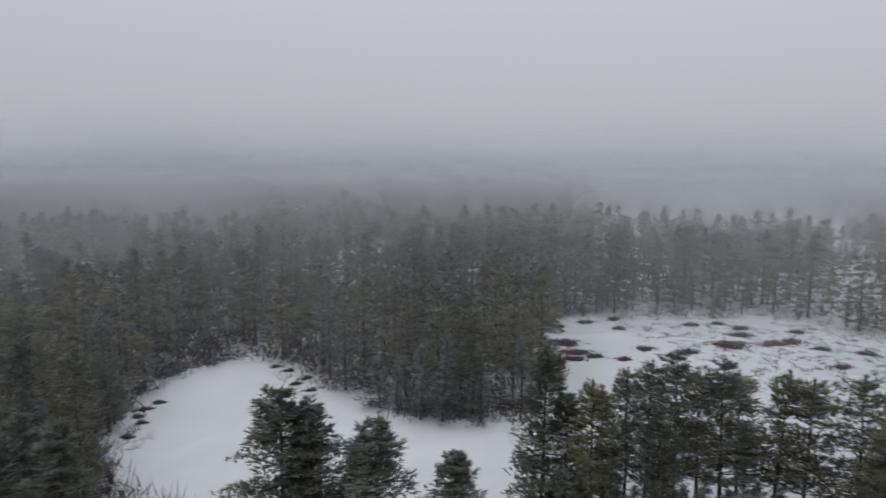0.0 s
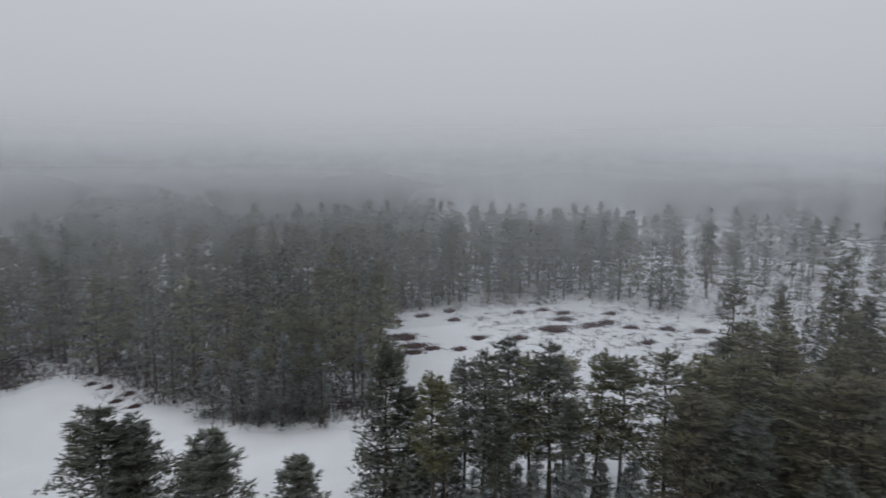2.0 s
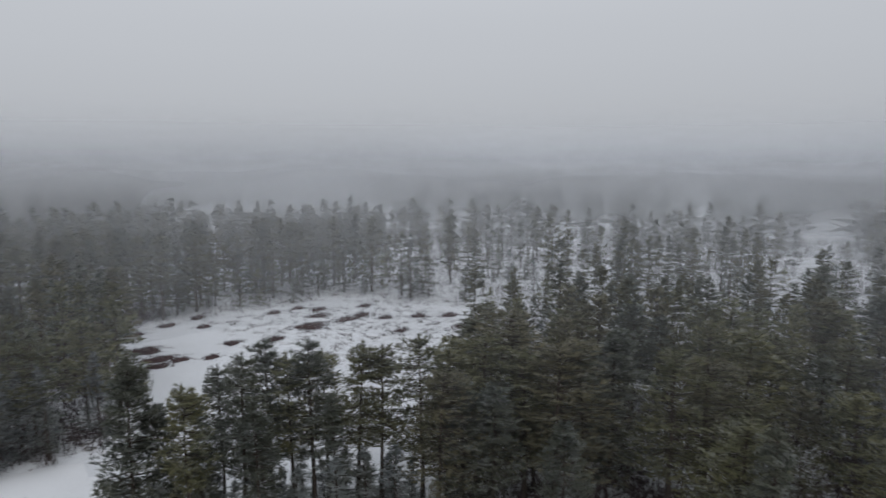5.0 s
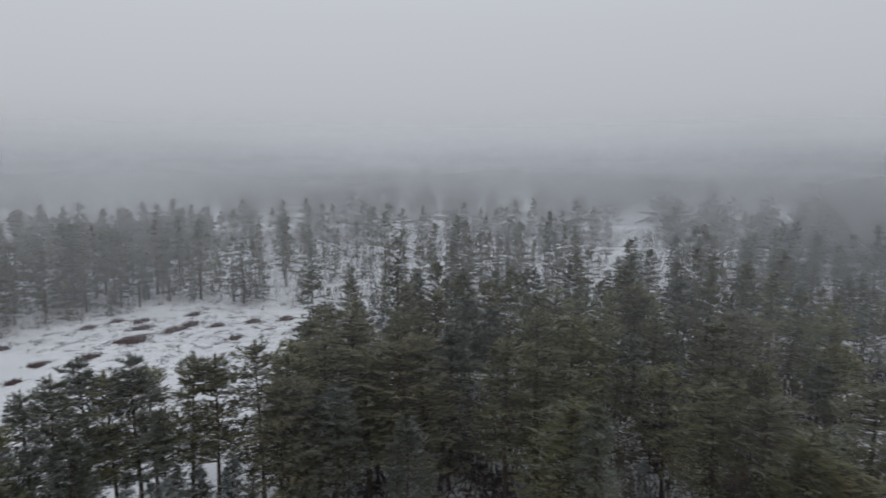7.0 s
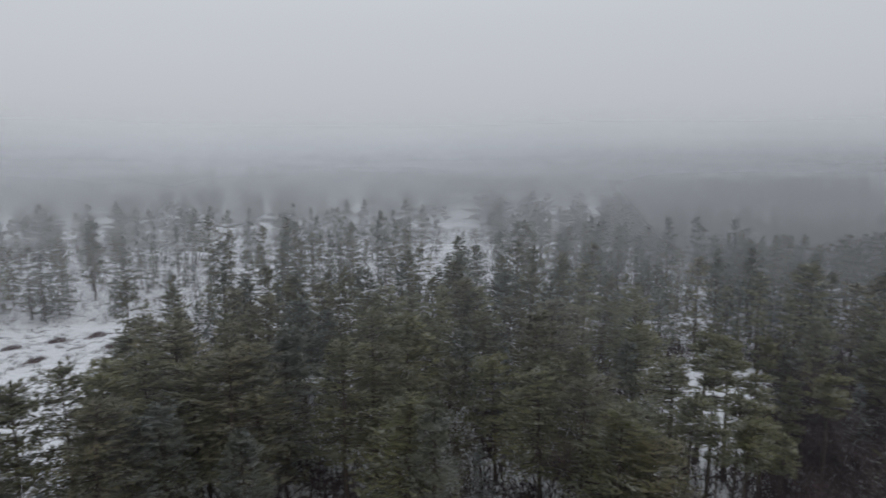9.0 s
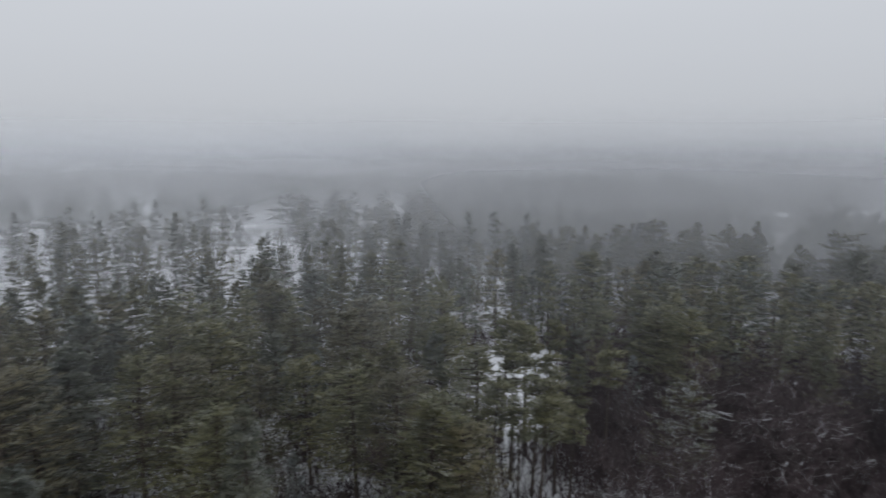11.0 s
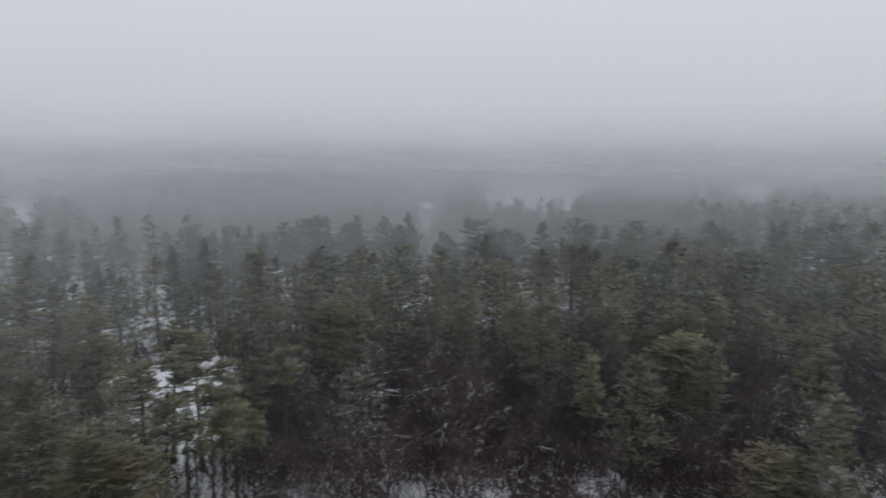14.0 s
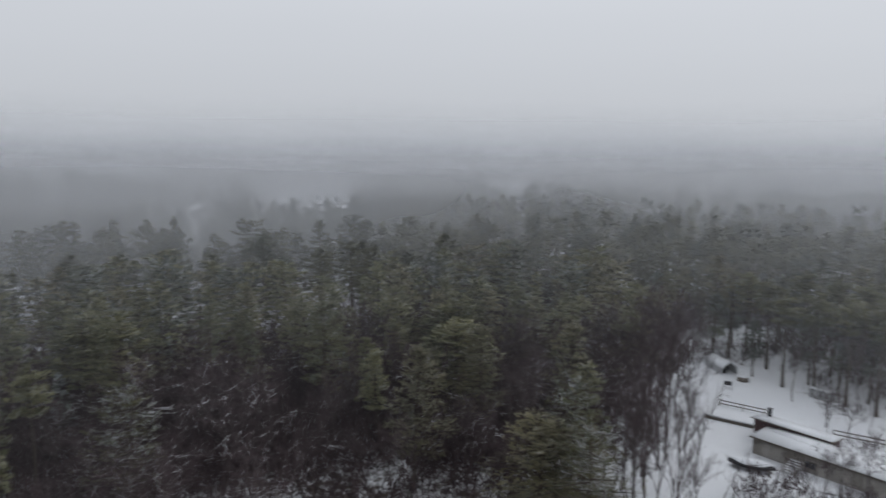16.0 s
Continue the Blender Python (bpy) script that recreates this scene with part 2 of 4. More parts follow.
def sticks(p0, p1, r0, r1, sides=3, phase=0.0):
    """Tapered open prisms from p0 to p1, one a row."""
    p0, p1 = np.atleast_2d(p0), np.atleast_2d(p1)
    n = len(p0)
    d = unit(p1 - p0)
    ref = np.where(np.abs(d[:, 2:3]) > 0.9, np.array([[1.0, 0, 0]]), np.array([[0, 0, 1.0]]))
    a = unit(np.cross(d, ref))
    b = np.cross(d, a)
    ang = np.arange(sides) * 2 * np.pi / sides + phase
    ring = np.cos(ang)[None, :, None] * a[:, None] + np.sin(ang)[None, :, None] * b[:, None]
    r0 = np.broadcast_to(r0, (n,))[:, None, None]
    r1 = np.broadcast_to(r1, (n,))[:, None, None]
    v = np.concatenate([p0[:, None] + ring * r0, p1[:, None] + ring * r1], 1).reshape(-1, 3)
    i = np.arange(sides)
    j = (i + 1) % sides
    f = np.concatenate([np.stack([i, j, j + sides], 1), np.stack([i, j + sides, i + sides], 1)])
    f = (f[None] + (np.arange(n) * 2 * sides)[:, None, None]).reshape(-1, 3)
    return v, f


def tufts(rng, c, d, k, length, width, wild=0.8, flat=1.0):
    """k pointed blades round each centre, leaning along d; flat under 1 lays them into level sprays."""
    n = len(c)
    c = np.repeat(c, k, 0)
    d = unit(np.repeat(d, k, 0) + rng.normal(0, wild, (n * k, 3)) * [1, 1, flat])
    length = np.repeat(np.broadcast_to(length, (n,)), k)[:, None] * rng.uniform(0.65, 1.2, (n * k, 1))
    side = unit(np.cross(d, rng.normal(0, 1, (n * k, 3)) + [0, 0, 2.5 * (1 - flat)])) * width * rng.uniform(0.7, 1.3, (n * k, 1))
    base = c - d * length * 0.2
    v = np.stack([base + side * 0.5, base - side * 0.5, c + d * length * 0.85], 1).reshape(-1, 3)
    return v, np.arange(n * k * 3).reshape(-1, 3)


def bent_trunk(rng, height, r, sides=7, parts=6, lean=0.25):
    """A tapered, slightly bent stem; also gives its centre line as a function of height."""
    z = np.linspace(0, height, parts + 1)
    off = np.cumsum(rng.normal(0, lean * 0.35, (parts + 1, 2)), 0)
    off -= off[0]
    pts = np.column_stack([off, z])
    rad = r * (1 - 0.93 * (z / height) ** 0.9)
    rad[0] *= 1.25
    pieces = [(*sticks(pts[i:i + 1], pts[i + 1:i + 2], rad[i], rad[i + 1], sides), 0) for i in range(parts)]
    return pieces, lambda h: np.column_stack([np.interp(h, z, pts[:, 0]), np.interp(h, z, pts[:, 1]), h])


def pine_arrays(rng, height, reach, base, gap, per, k, blade, width, sticks_too=True, shape=0.75):
    """A pine: whorls of branches, each a flat spray of needle tufts. base: where the crown begins, as a share of the height."""
    stem, line = bent_trunk(rng, height, 0.013 * height + 0.03, 7 if sticks_too else 4, 6 if sticks_too else 2)
    hs = []
    h = base * height
    while h < height * 0.955:
        m = rng.integers(4, 7) if sticks_too else rng.integers(3, 5)
        m = min(m, 4) if h > 0.86 * height else m
        hs += list(h + rng.normal(0, gap * 0.18, m))
        h += gap * rng.uniform(0.75, 1.25) * (1.0 if h < 0.78 * height else 0.62)
    hs = np.clip(np.array(hs), 0.05 * height, height * 0.985)
    n = len(hs)
    u = (hs - base * height) / (height * (1 - base))
    u = np.clip(u, 0, 1)
    az = np.arange(n) * 2.399 + rng.normal(0, 0.5, n)
    lop = 1 + 0.22 * np.cos(az - rng.uniform(0, 6.3)) + 0.15 * np.sin(hs * 1.3 + az)
    ln = reach * ((1 - u) ** shape) * (0.6 + 0.4 * np.minimum(1, u / 0.2)) * rng.uniform(0.65, 1.12, n) * lop + 0.12
    el = radians(-6) + radians(36) * u ** 2.0 + rng.normal(0, 0.12, n)
    out = np.column_stack([np.cos(az), np.sin(az), np.zeros(n)])
    d = out * np.cos(el)[:, None] + np.array([0, 0, 1.0]) * np.sin(el)[:, None]
    root = line(hs)
    tip = root + d * ln[:, None]
    wood = list(stem)
    if sticks_too:
        wood.append((*sticks(root, tip, 0.02 + 0.012 * ln, 0.008), 0))
        dead = rng.uniform(0.15, max(base, 0.2), 10) * height
        da = rng.uniform(0, 6.3, 10)
        dd = np.column_stack([np.cos(da), np.sin(da), rng.uniform(-0.3, 0.2, 10)])
        wood.append((*sticks(line(dead), line(dead) + dd * rng.uniform(0.5, 1.9, (10, 1)), 0.025, 0.006), 0))
    cnt = np.maximum(2, np.round(per * (0.35 + 0.65 * ln / reach))).astype(int)
    b = np.repeat(np.arange(n), cnt)
    s = rng.uniform(0.02, 1.0, len(b)) ** 0.6
    lat = np.column_stack([-out[:, 1], out[:, 0], np.zeros(n)])[b]
    off = rng.uniform(-1, 1, len(b)) * 0.95 * ln[b] * s * (1.3 - s)
    c = root[b] + d[b] * (ln[b] * s)[:, None] + lat * off[:, None]
    c[:, 2] += rng.normal(0, 0.09, len(b)) + 0.10 * s * ln[b] * s * 0.6
    dirn = out[b] * 0.55 + lat * np.sign(off)[:, None] * 0.5 + np.array([0, 0, 0.28])
    v, f = tufts(rng, c, dirn, k, blade, width, 0.55, 0.3)
    top = line(height * np.linspace(0.945, 0.985, 4))
    tv, tf = tufts(rng, top, np.tile([0, 0, 0.5], (4, 1)), k + 4, blade * 1.1, width * 1.1, 0.8)
    return wood, [(v, f, 0), (tv, tf, 0)]


def bare_arrays(rng, height, spread_, twigs):
    """A leafless tree: a forking stem, limbs, branches and fine twigs."""
    segs = []

    def grow(p, d, ln, r, level):
        steps = 3 if level < 2 else 2
        for i in range(steps):
            q = p + d * ln / steps
            segs.append((p, q, r * (1 - 0.22 * i), r * (1 - 0.22 * (i + 1)), level))
            if level < 3 and (i > 0 or level > 0):
                for _ in range(2 if level == 0 else rng.integers(1, 3)):
                    e = unit(d + rng.normal(0, spread_, 3) + np.array([0, 0, 0.12]))
                    grow(q, e, ln * rng.uniform(0.42, 0.68), r * 0.5, level + 1)
            p = q
            d = unit(d + rng.normal(0, 0.13, 3) + np.array([0, 0, 0.05]))
        if level < 3:
            for _ in range(2):
                e = unit(d + rng.normal(0, spread_ * 0.8, 3))
                grow(p, e, ln * rng.uniform(0.45, 0.7), r * 0.5, level + 1)

    grow(np.zeros(3), unit(np.array([rng.normal(0, 0.1), rng.normal(0, 0.1), 1.0])), height * 0.55, height * 0.0115, 0)
    p0, p1 = np.array([s[0] for s in segs]), np.array([s[1] for s in segs])
    r0, r1 = np.array([s[2] for s in segs]), np.array([s[3] for s in segs])
    lv = np.array([s[4] for s in segs])
    stem = [(*sticks(p0[lv == 0], p1[lv == 0], r0[lv == 0], r1[lv == 0], 6), 0)]
    m = (lv == 1) | (lv == 2)
    limbs = [(*sticks(p0[m], p1[m], np.maximum(r0[m], 0.018), np.maximum(r1[m], 0.012)), 0)]
    ends = p1[lv >= 2]
    dirs = unit(p1[lv >= 2] - p0[lv >= 2])
    pick = rng.integers(0, len(ends), twigs)
    fine = [(*tufts(rng, ends[pick] + rng.normal(0, 0.15, (twigs, 3)), dirs[pick], 1, 1.15 * height / 14, 0.042, 0.55), 1)]
    m = lv == 3
    fine.append((*sticks(p0[m], p1[m], 0.015, 0.006), 0))
    return stem, limbs, fine


def part(name, data, parent, label="", at=None):
    ob = new(name, data)
    ob.parent = parent
    if at is not None:
        ob.matrix_basis = at
    if label:
        ob["label"] = label
    return ob


def boxes(items, bevel=0.0):
    """A mesh of boxes: (centre, size, turn about z in degrees)."""
    bm = bmesh.new()
    for c, s, a in items:
        r = bmesh.ops.create_cube(bm, size=1.0, matrix=Matrix.Translation(c) @ Matrix.Rotation(radians(a), 4, "Z") @ Matrix.Diagonal((*s, 1)))
    if bevel:
        bmesh.ops.bevel(bm, geom=bm.edges[:], offset=bevel, segments=2, affect="EDGES")
    return bm


def done(bm, name, mat, smooth=False):
    me = bpy.data.meshes.new(name)
    bm.to_mesh(me)
    bm.free()
    me.materials.append(mat)
    for p in me.polygons:
        p.use_smooth = smooth
    return me

# ---- plan: ponds, bog, yard and clearings as leaning ovals (x, y, half length, half width, turn) ----
POND = [(-32.5, 95, 12.5, 17.5, 0), (-2, 71, 31, 15, -3), (-16.5, 89, 8, 9.5, 0), (-30, 78, 9.5, 11, 0)]
BOG = [(55, 115.5, 36, 31, 0), (36, 133, 17, 12.5, -8), (70, 132, 17, 16, -35), (34, 82, 21, 24, 0)]
YARD = [(40, -66, 8, 16, 20), (44, -92, 11.5, 16, 15), (30, -83, 24, 12, 0), (36, -97, 10, 7, 0), (60, -113, 4, 14, -25)]
OPEN = [(206, 94, 64, 4.4, 21), (185, 177, 40, 6.0, 43.5), (330, 218, 90, 6, 33), (330, 74, 120, 5.5, 12.5), (290, 80, 30, 5.5, 20),
        (172, 11, 6, 9, 0), (163, 33, 5, 8, 0), (98, 3.5, 17, 7.5, -3), (417, -217, 16, 36, -27.5),
        (309, -106, 6, 5, 0), (372, -178, 12, 6, -27), (-37, 196, 9, 7, 0), (-25, 124, 2.5, 5, 0), (336, -340, 16, 14, 0)]


def oval(x, y, items):
    """How far out (x, y) lies: under 1 inside the nearest oval."""
    best = np.full(np.shape(x), 99.0)
    for cx, cy, a, b, turn in items:
        c, s = math.cos(radians(turn)), math.sin(radians(turn))
        u, v = (x - cx) * c + (y - cy) * s, (y - cy) * c - (x - cx) * s
        best = np.minimum(best, np.hypot(u / a, v / b))
    return best


def wobble(x, y, size=9.0):
    return (np.sin(x / size + 1.3 * np.sin(y / size * 0.7)) + np.sin(y / size * 1.1 + 1.7 * np.sin(x / size * 0.6) + 2)
            + 0.5 * np.sin(x / size * 2.7 + y / size * 1.9)) / 2.5


def wet(x, y):
    return oval(x, y, POND + BOG) + 0.06 * wobble(x, y, 4.0) + 0.02 * wobble(x, y, 1.3)


def ease(a, b, v):
    t = np.clip((v - a) / (b - a), 0, 1)
    return t * t * (3 - 2 * t)


def land(x, y):
    """Height of the ground."""
    x, y = np.asarray(x, float), np.asarray(y, float)
    flat = 1 - ease(1.0, 1.35, oval(x, y, YARD))
    bumps = 0.55 + (0.35 * wobble(x, y, 7.0) + 0.15 * wobble(x, y, 2.2)) * (1 - 0.9 * flat)
    return -0.6 + ease(0.96, 1.09, wet(x, y)) * (0.55 + bumps) + 1.2 * ease(1.1, 3.0, wet(x, y)) * (1 - flat) + (1 + 1.5 * wobble(x, y, 70.0)) * ease(450, 820, np.hypot(x, y)) + 7 * (1 - ease(0.2, 1.0, oval(x, y, [(335, -25, 110, 70, 85)])))


# ---- large structure: one snow-covered ground sheet, two frozen sheets, fog ----
rings = np.concatenate([np.linspace(4, 44, 9), np.linspace(46, 175, 100), np.geomspace(180, 4200, 36)])
turns = np.radians(np.linspace(0, 360, 400, endpoint=False))
gx, gy = rings[:, None] * np.sin(turns), rings[:, None] * np.cos(turns)
gz = land(gx, gy)
grid = np.stack([gx, gy, gz], -1).reshape(-1, 3)
ri, ti = np.meshgrid(np.arange(len(rings) - 1), np.arange(400), indexing="ij")
q0, q1 = ri * 400 + ti, ri * 400 + (ti + 1) % 400
quads = np.stack([q0, q0 + 400, q1 + 400, q1], -1).reshape(-1, 4)
hub = np.array([[0, 0, land(0, 0)]])
fan = np.stack([np.full(400, len(grid)), (np.arange(400) + 1) % 400, np.arange(400)], 1)
tri = np.concatenate([quads[:, [0, 2, 1]], quads[:, [0, 3, 2]], fan])
mid = np.concatenate([grid, hub])[tri].mean(1)
far_out, head = np.hypot(mid[:, 0], mid[:, 1]), np.degrees(np.arctan2(mid[:, 0], mid[:, 1])) + 6 * wobble(mid[:, 0], mid[:, 1], 11.0)
stand = (head > -60) & (head < 7) | (head > 34) & (head < 82) & (far_out < 100) | (head > 95) & (head < 143) | (far_out > 270) & (oval(mid[:, 0], mid[:, 1], [(154, 382, 150, 75, 68)]) > 1) & ((head < 34) | (head > 76))
stand &= (wet(mid[:, 0], mid[:, 1]) > 1.13) & (oval(mid[:, 0], mid[:, 1], YARD) > 1.15) & (oval(mid[:, 0], mid[:, 1], OPEN) > 1.2) & (far_out > 40)
ground = new("ground", soup("ground", np.concatenate([grid, hub]), tri, [M_FLOOR, M_STAND], stand, smooth=True))
tagged(ground, "snow-covered forest floor with brown litter showing through", "ground", kind="structure")


def sheet(name, items, mat, lift, label, rough):
    """Snow on ice: a level sheet that runs in under the banks all round."""
    xs = [(i[0] - max(i[2], i[3]) - 6, i[0] + max(i[2], i[3]) + 6) for i in items]
    ys = [(i[1] - max(i[2], i[3]) - 6, i[1] + max(i[2], i[3]) + 6) for i in items]
    x, y = np.meshgrid(np.arange(min(a for a, b in xs), max(b for a, b in xs), 0.9), np.arange(min(a for a, b in ys), max(b for a, b in ys), 0.9))
    keep = oval(x, y, items) < 1.22
    z = lift + rough * (0.5 * wobble(x, y, 1.9) + 0.5 * wobble(x + 40, y, 0.8))
    idx = np.arange(x.size).reshape(x.shape)
    k = keep[:-1, :-1] & keep[1:, :-1] & keep[:-1, 1:] & keep[1:, 1:]
    a, b, c, d = idx[:-1, :-1][k], idx[:-1, 1:][k], idx[1:, 1:][k], idx[1:, :-1][k]
    ob = new(name, soup(name, np.stack([x, y, z], -1).reshape(-1, 3), np.concatenate([np.stack([a, b, c], 1), np.stack([a, c, d], 1)]), [mat], smooth=True))
    return tagged(ob, label, "frozen water", kind="structure")


sheet("water_pond", POND, M_ICE, 0.02, "frozen pond under smooth clean white snow", 0.015)
sheet("water_bog", BOG, M_BOG, 0.05, "frozen bog under snow dotted with hummocks", 0.05)

FOG = [  # radius, optical depth, extra depth in the misty hollow
    (57, 0.035, 0.0), (82, 0.08, 0.0), (140, 0.15, 0.22), (195, 0.25, 0.28), (260, 0.40, 0.08), (350, 0.60, 0.0), (480, 0.90, 0.0), (790, 4.0, 0.0),
]
for n, (r, depth, mist) in enumerate(FOG):
    a = np.radians(np.linspace(0, 360, 180, endpoint=False))
    rr = r * (1 + 0.05 * np.sin(3 * a + n * 1.7) + 0.04 * np.sin(7 * a + n * 2.9) + 0.025 * np.sin(17 * a + n))
    v = np.stack([np.tile(rr * np.sin(a), 2), np.tile(rr * np.cos(a), 2), np.repeat([-3, FOG_TOP + 0.11 * r], 180)], 1)
    p, q = np.arange(180), (np.arange(180) + 1) % 180
    bank = new("backdrop_fog", soup("fog_bank", v, np.concatenate([np.stack([p, q, q + 180], 1), np.stack([p, q + 180, p + 180], 1)]),
                                    [fog_material("fog", depth, r, mist, *((-0.05, 0.028, 0.99) if r < 700 else (-0.02, 0.08, 1.2)))], smooth=True))
    tagged(bank, "grey fog hanging over the far forest", "fog", kind="structure")

# ---- trees ----
rng = np.random.default_rng(7)


def tree_proto(name, label, category, group, parts_):
    root = new(name)
    root.empty_display_size = 0.5
    tagged(root, label, category, group)
    for pname, data, plabel in parts_:
        ob = part(pname, data, root, plabel)
        if pname == "crown":
            ob["kind"] = "stuff"
    return root


def pine_proto(height, reach, base, gap, per, k, needles, label, blade=0.62, width=0.15, shape=0.75, name="pine_tree", group="pines of the near forest"):
    wood, leaf = pine_arrays(rng, height, reach, base, gap, per, k, blade, width, True, shape)
    wv, wf, ws = join(wood)
    lv, lf, ls = join(leaf)
    root = tree_proto(name, label, "tree", group, [("trunk", soup("trunk", wv, wf, [M_BARK], smooth=True), "grey-brown bark with dead stubs"),
                                                     ("crown", soup("crown", lv, lf, [needles], normals=crown_normals(rng, lv, reach)), "whorled sprays of needles dusted with snow")])
    return root, height


def bare_proto(height, spread_, twigs, bark, label, name="bare_tree"):
    stem, limbs, fine = bare_arrays(rng, height, spread_, twigs)
    sv, sf, _ = join(stem)
    fv, ff, fs = join(limbs + fine)
    root = tree_proto(name, label, "tree", "leafless trees", [("trunk", soup("trunk", sv, sf, [bark], smooth=True), ""),
                                                               ("crown", soup("crown", fv, ff, [bark, M_BRUSH], fs), "bare branches and twigs lined with snow")])
    return root, height


KINDS = [  # height, reach, where the crown begins, needles, label, share of tufts, taper
    (18, 4.5, 0.30, M_PINE, "tall white pine with olive needles and snow dust", 1.0, 0.52),
    (18, 3.8, 0.36, M_PINE_DARK, "tall dark green white pine with bare lower trunk", 1.3, 0.58),
    (17, 4.7, 0.30, M_PINE_BROWN, "broad white pine with brownish old needles", 1.0, 0.48),
    (18, 3.3, 0.44, M_PINE, "slender white pine with a high open crown", 1.0, 0.50),
    (16, 4.8, 0.10, M_PINE_DARK, "bushy dark white pine branched almost to the ground", 1.8, 0.66),
    (15, 4.6, 0.42, M_PINE, "round-topped olive pine with pale frosted tufts", 1.0, 0.48),
    (17, 2.9, 0.70, M_PINE, "tall pine with a bare trunk under a small crown", 1.0, 0.5),
]
HERO = [pine_proto(h, r, b, 0.64, round(26 * s), 5, m, t, 0.50, 0.095, p) for h, r, b, m, t, s, p in KINDS[:5]]
PINES = [pine_proto(h, r, b, 0.95, round(26 * s), 3, m, t, 0.72, 0.17, p) for h, r, b, m, t, s, p in KINDS]
FROSTED = [
    pine_proto(10, 2.6, 0.05, 0.60, 13, 3, M_FROST, "young conical spruce whitened with frost", 0.5, 0.12, 0.95, "spruce_tree", "frosted young spruces"),
    pine_proto(13, 2.9, 0.08, 0.70, 13, 3, M_FROST, "frosted blue-grey spruce with drooping sprays", 0.5, 0.12, 0.9, "spruce_tree", "frosted young spruces"),
]
HERO.append(pine_proto(15, 6.4, 0.42, 0.7, 44, 6, M_RIMED, "round-topped olive pine with pale frosted tufts", 0.42, 0.055, 0.48))
HERO.append(PINES[6])
BARE = [
    bare_proto(14, 0.55, 1000, M_TWIG, "leafless dark hardwood with snow on its branches"),
    bare_proto(12, 0.70, 900, M_TWIG, "leaning leafless maple with snow-lined limbs"),
    bare_proto(10, 0.60, 800, M_TWIG, "small leafless birch with fine brown twigs"),
    bare_proto(14, 0.30, 420, M_TWIG, "slender upright leafless hardwood beside the snowy yard"),
]
USED = set()


def plant(kind, x, y, top, fat=1.0, turn=None):
    """A tree of a kind with its foot on the land at (x, y) and its tip at the height top."""
    root, height = kind
    fat *= 0.72 if kind is HERO[5] else 1.0
    z = float(land(x, y)) - 0.08
    s = (top - z) / height
    w = s * fat
    lean = (rng.normal(0, 1.5), rng.normal(0, 1.5))
    m = pose(x, y, z, *lean, rng.uniform(0, 360) if turn is None else turn) @ Matrix.Diagonal((w, w, s, 1))
    if root.name in USED:
        return copy_thing(root, m @ Matrix.Diagonal((1 / root.scale[0], 1 / root.scale[1], 1 / root.scale[2], 1)))
    USED.add(root.name)
    root.matrix_basis = m
    return root


def polar(az, d):
    return d * math.sin(radians(az)), d * math.cos(radians(az))


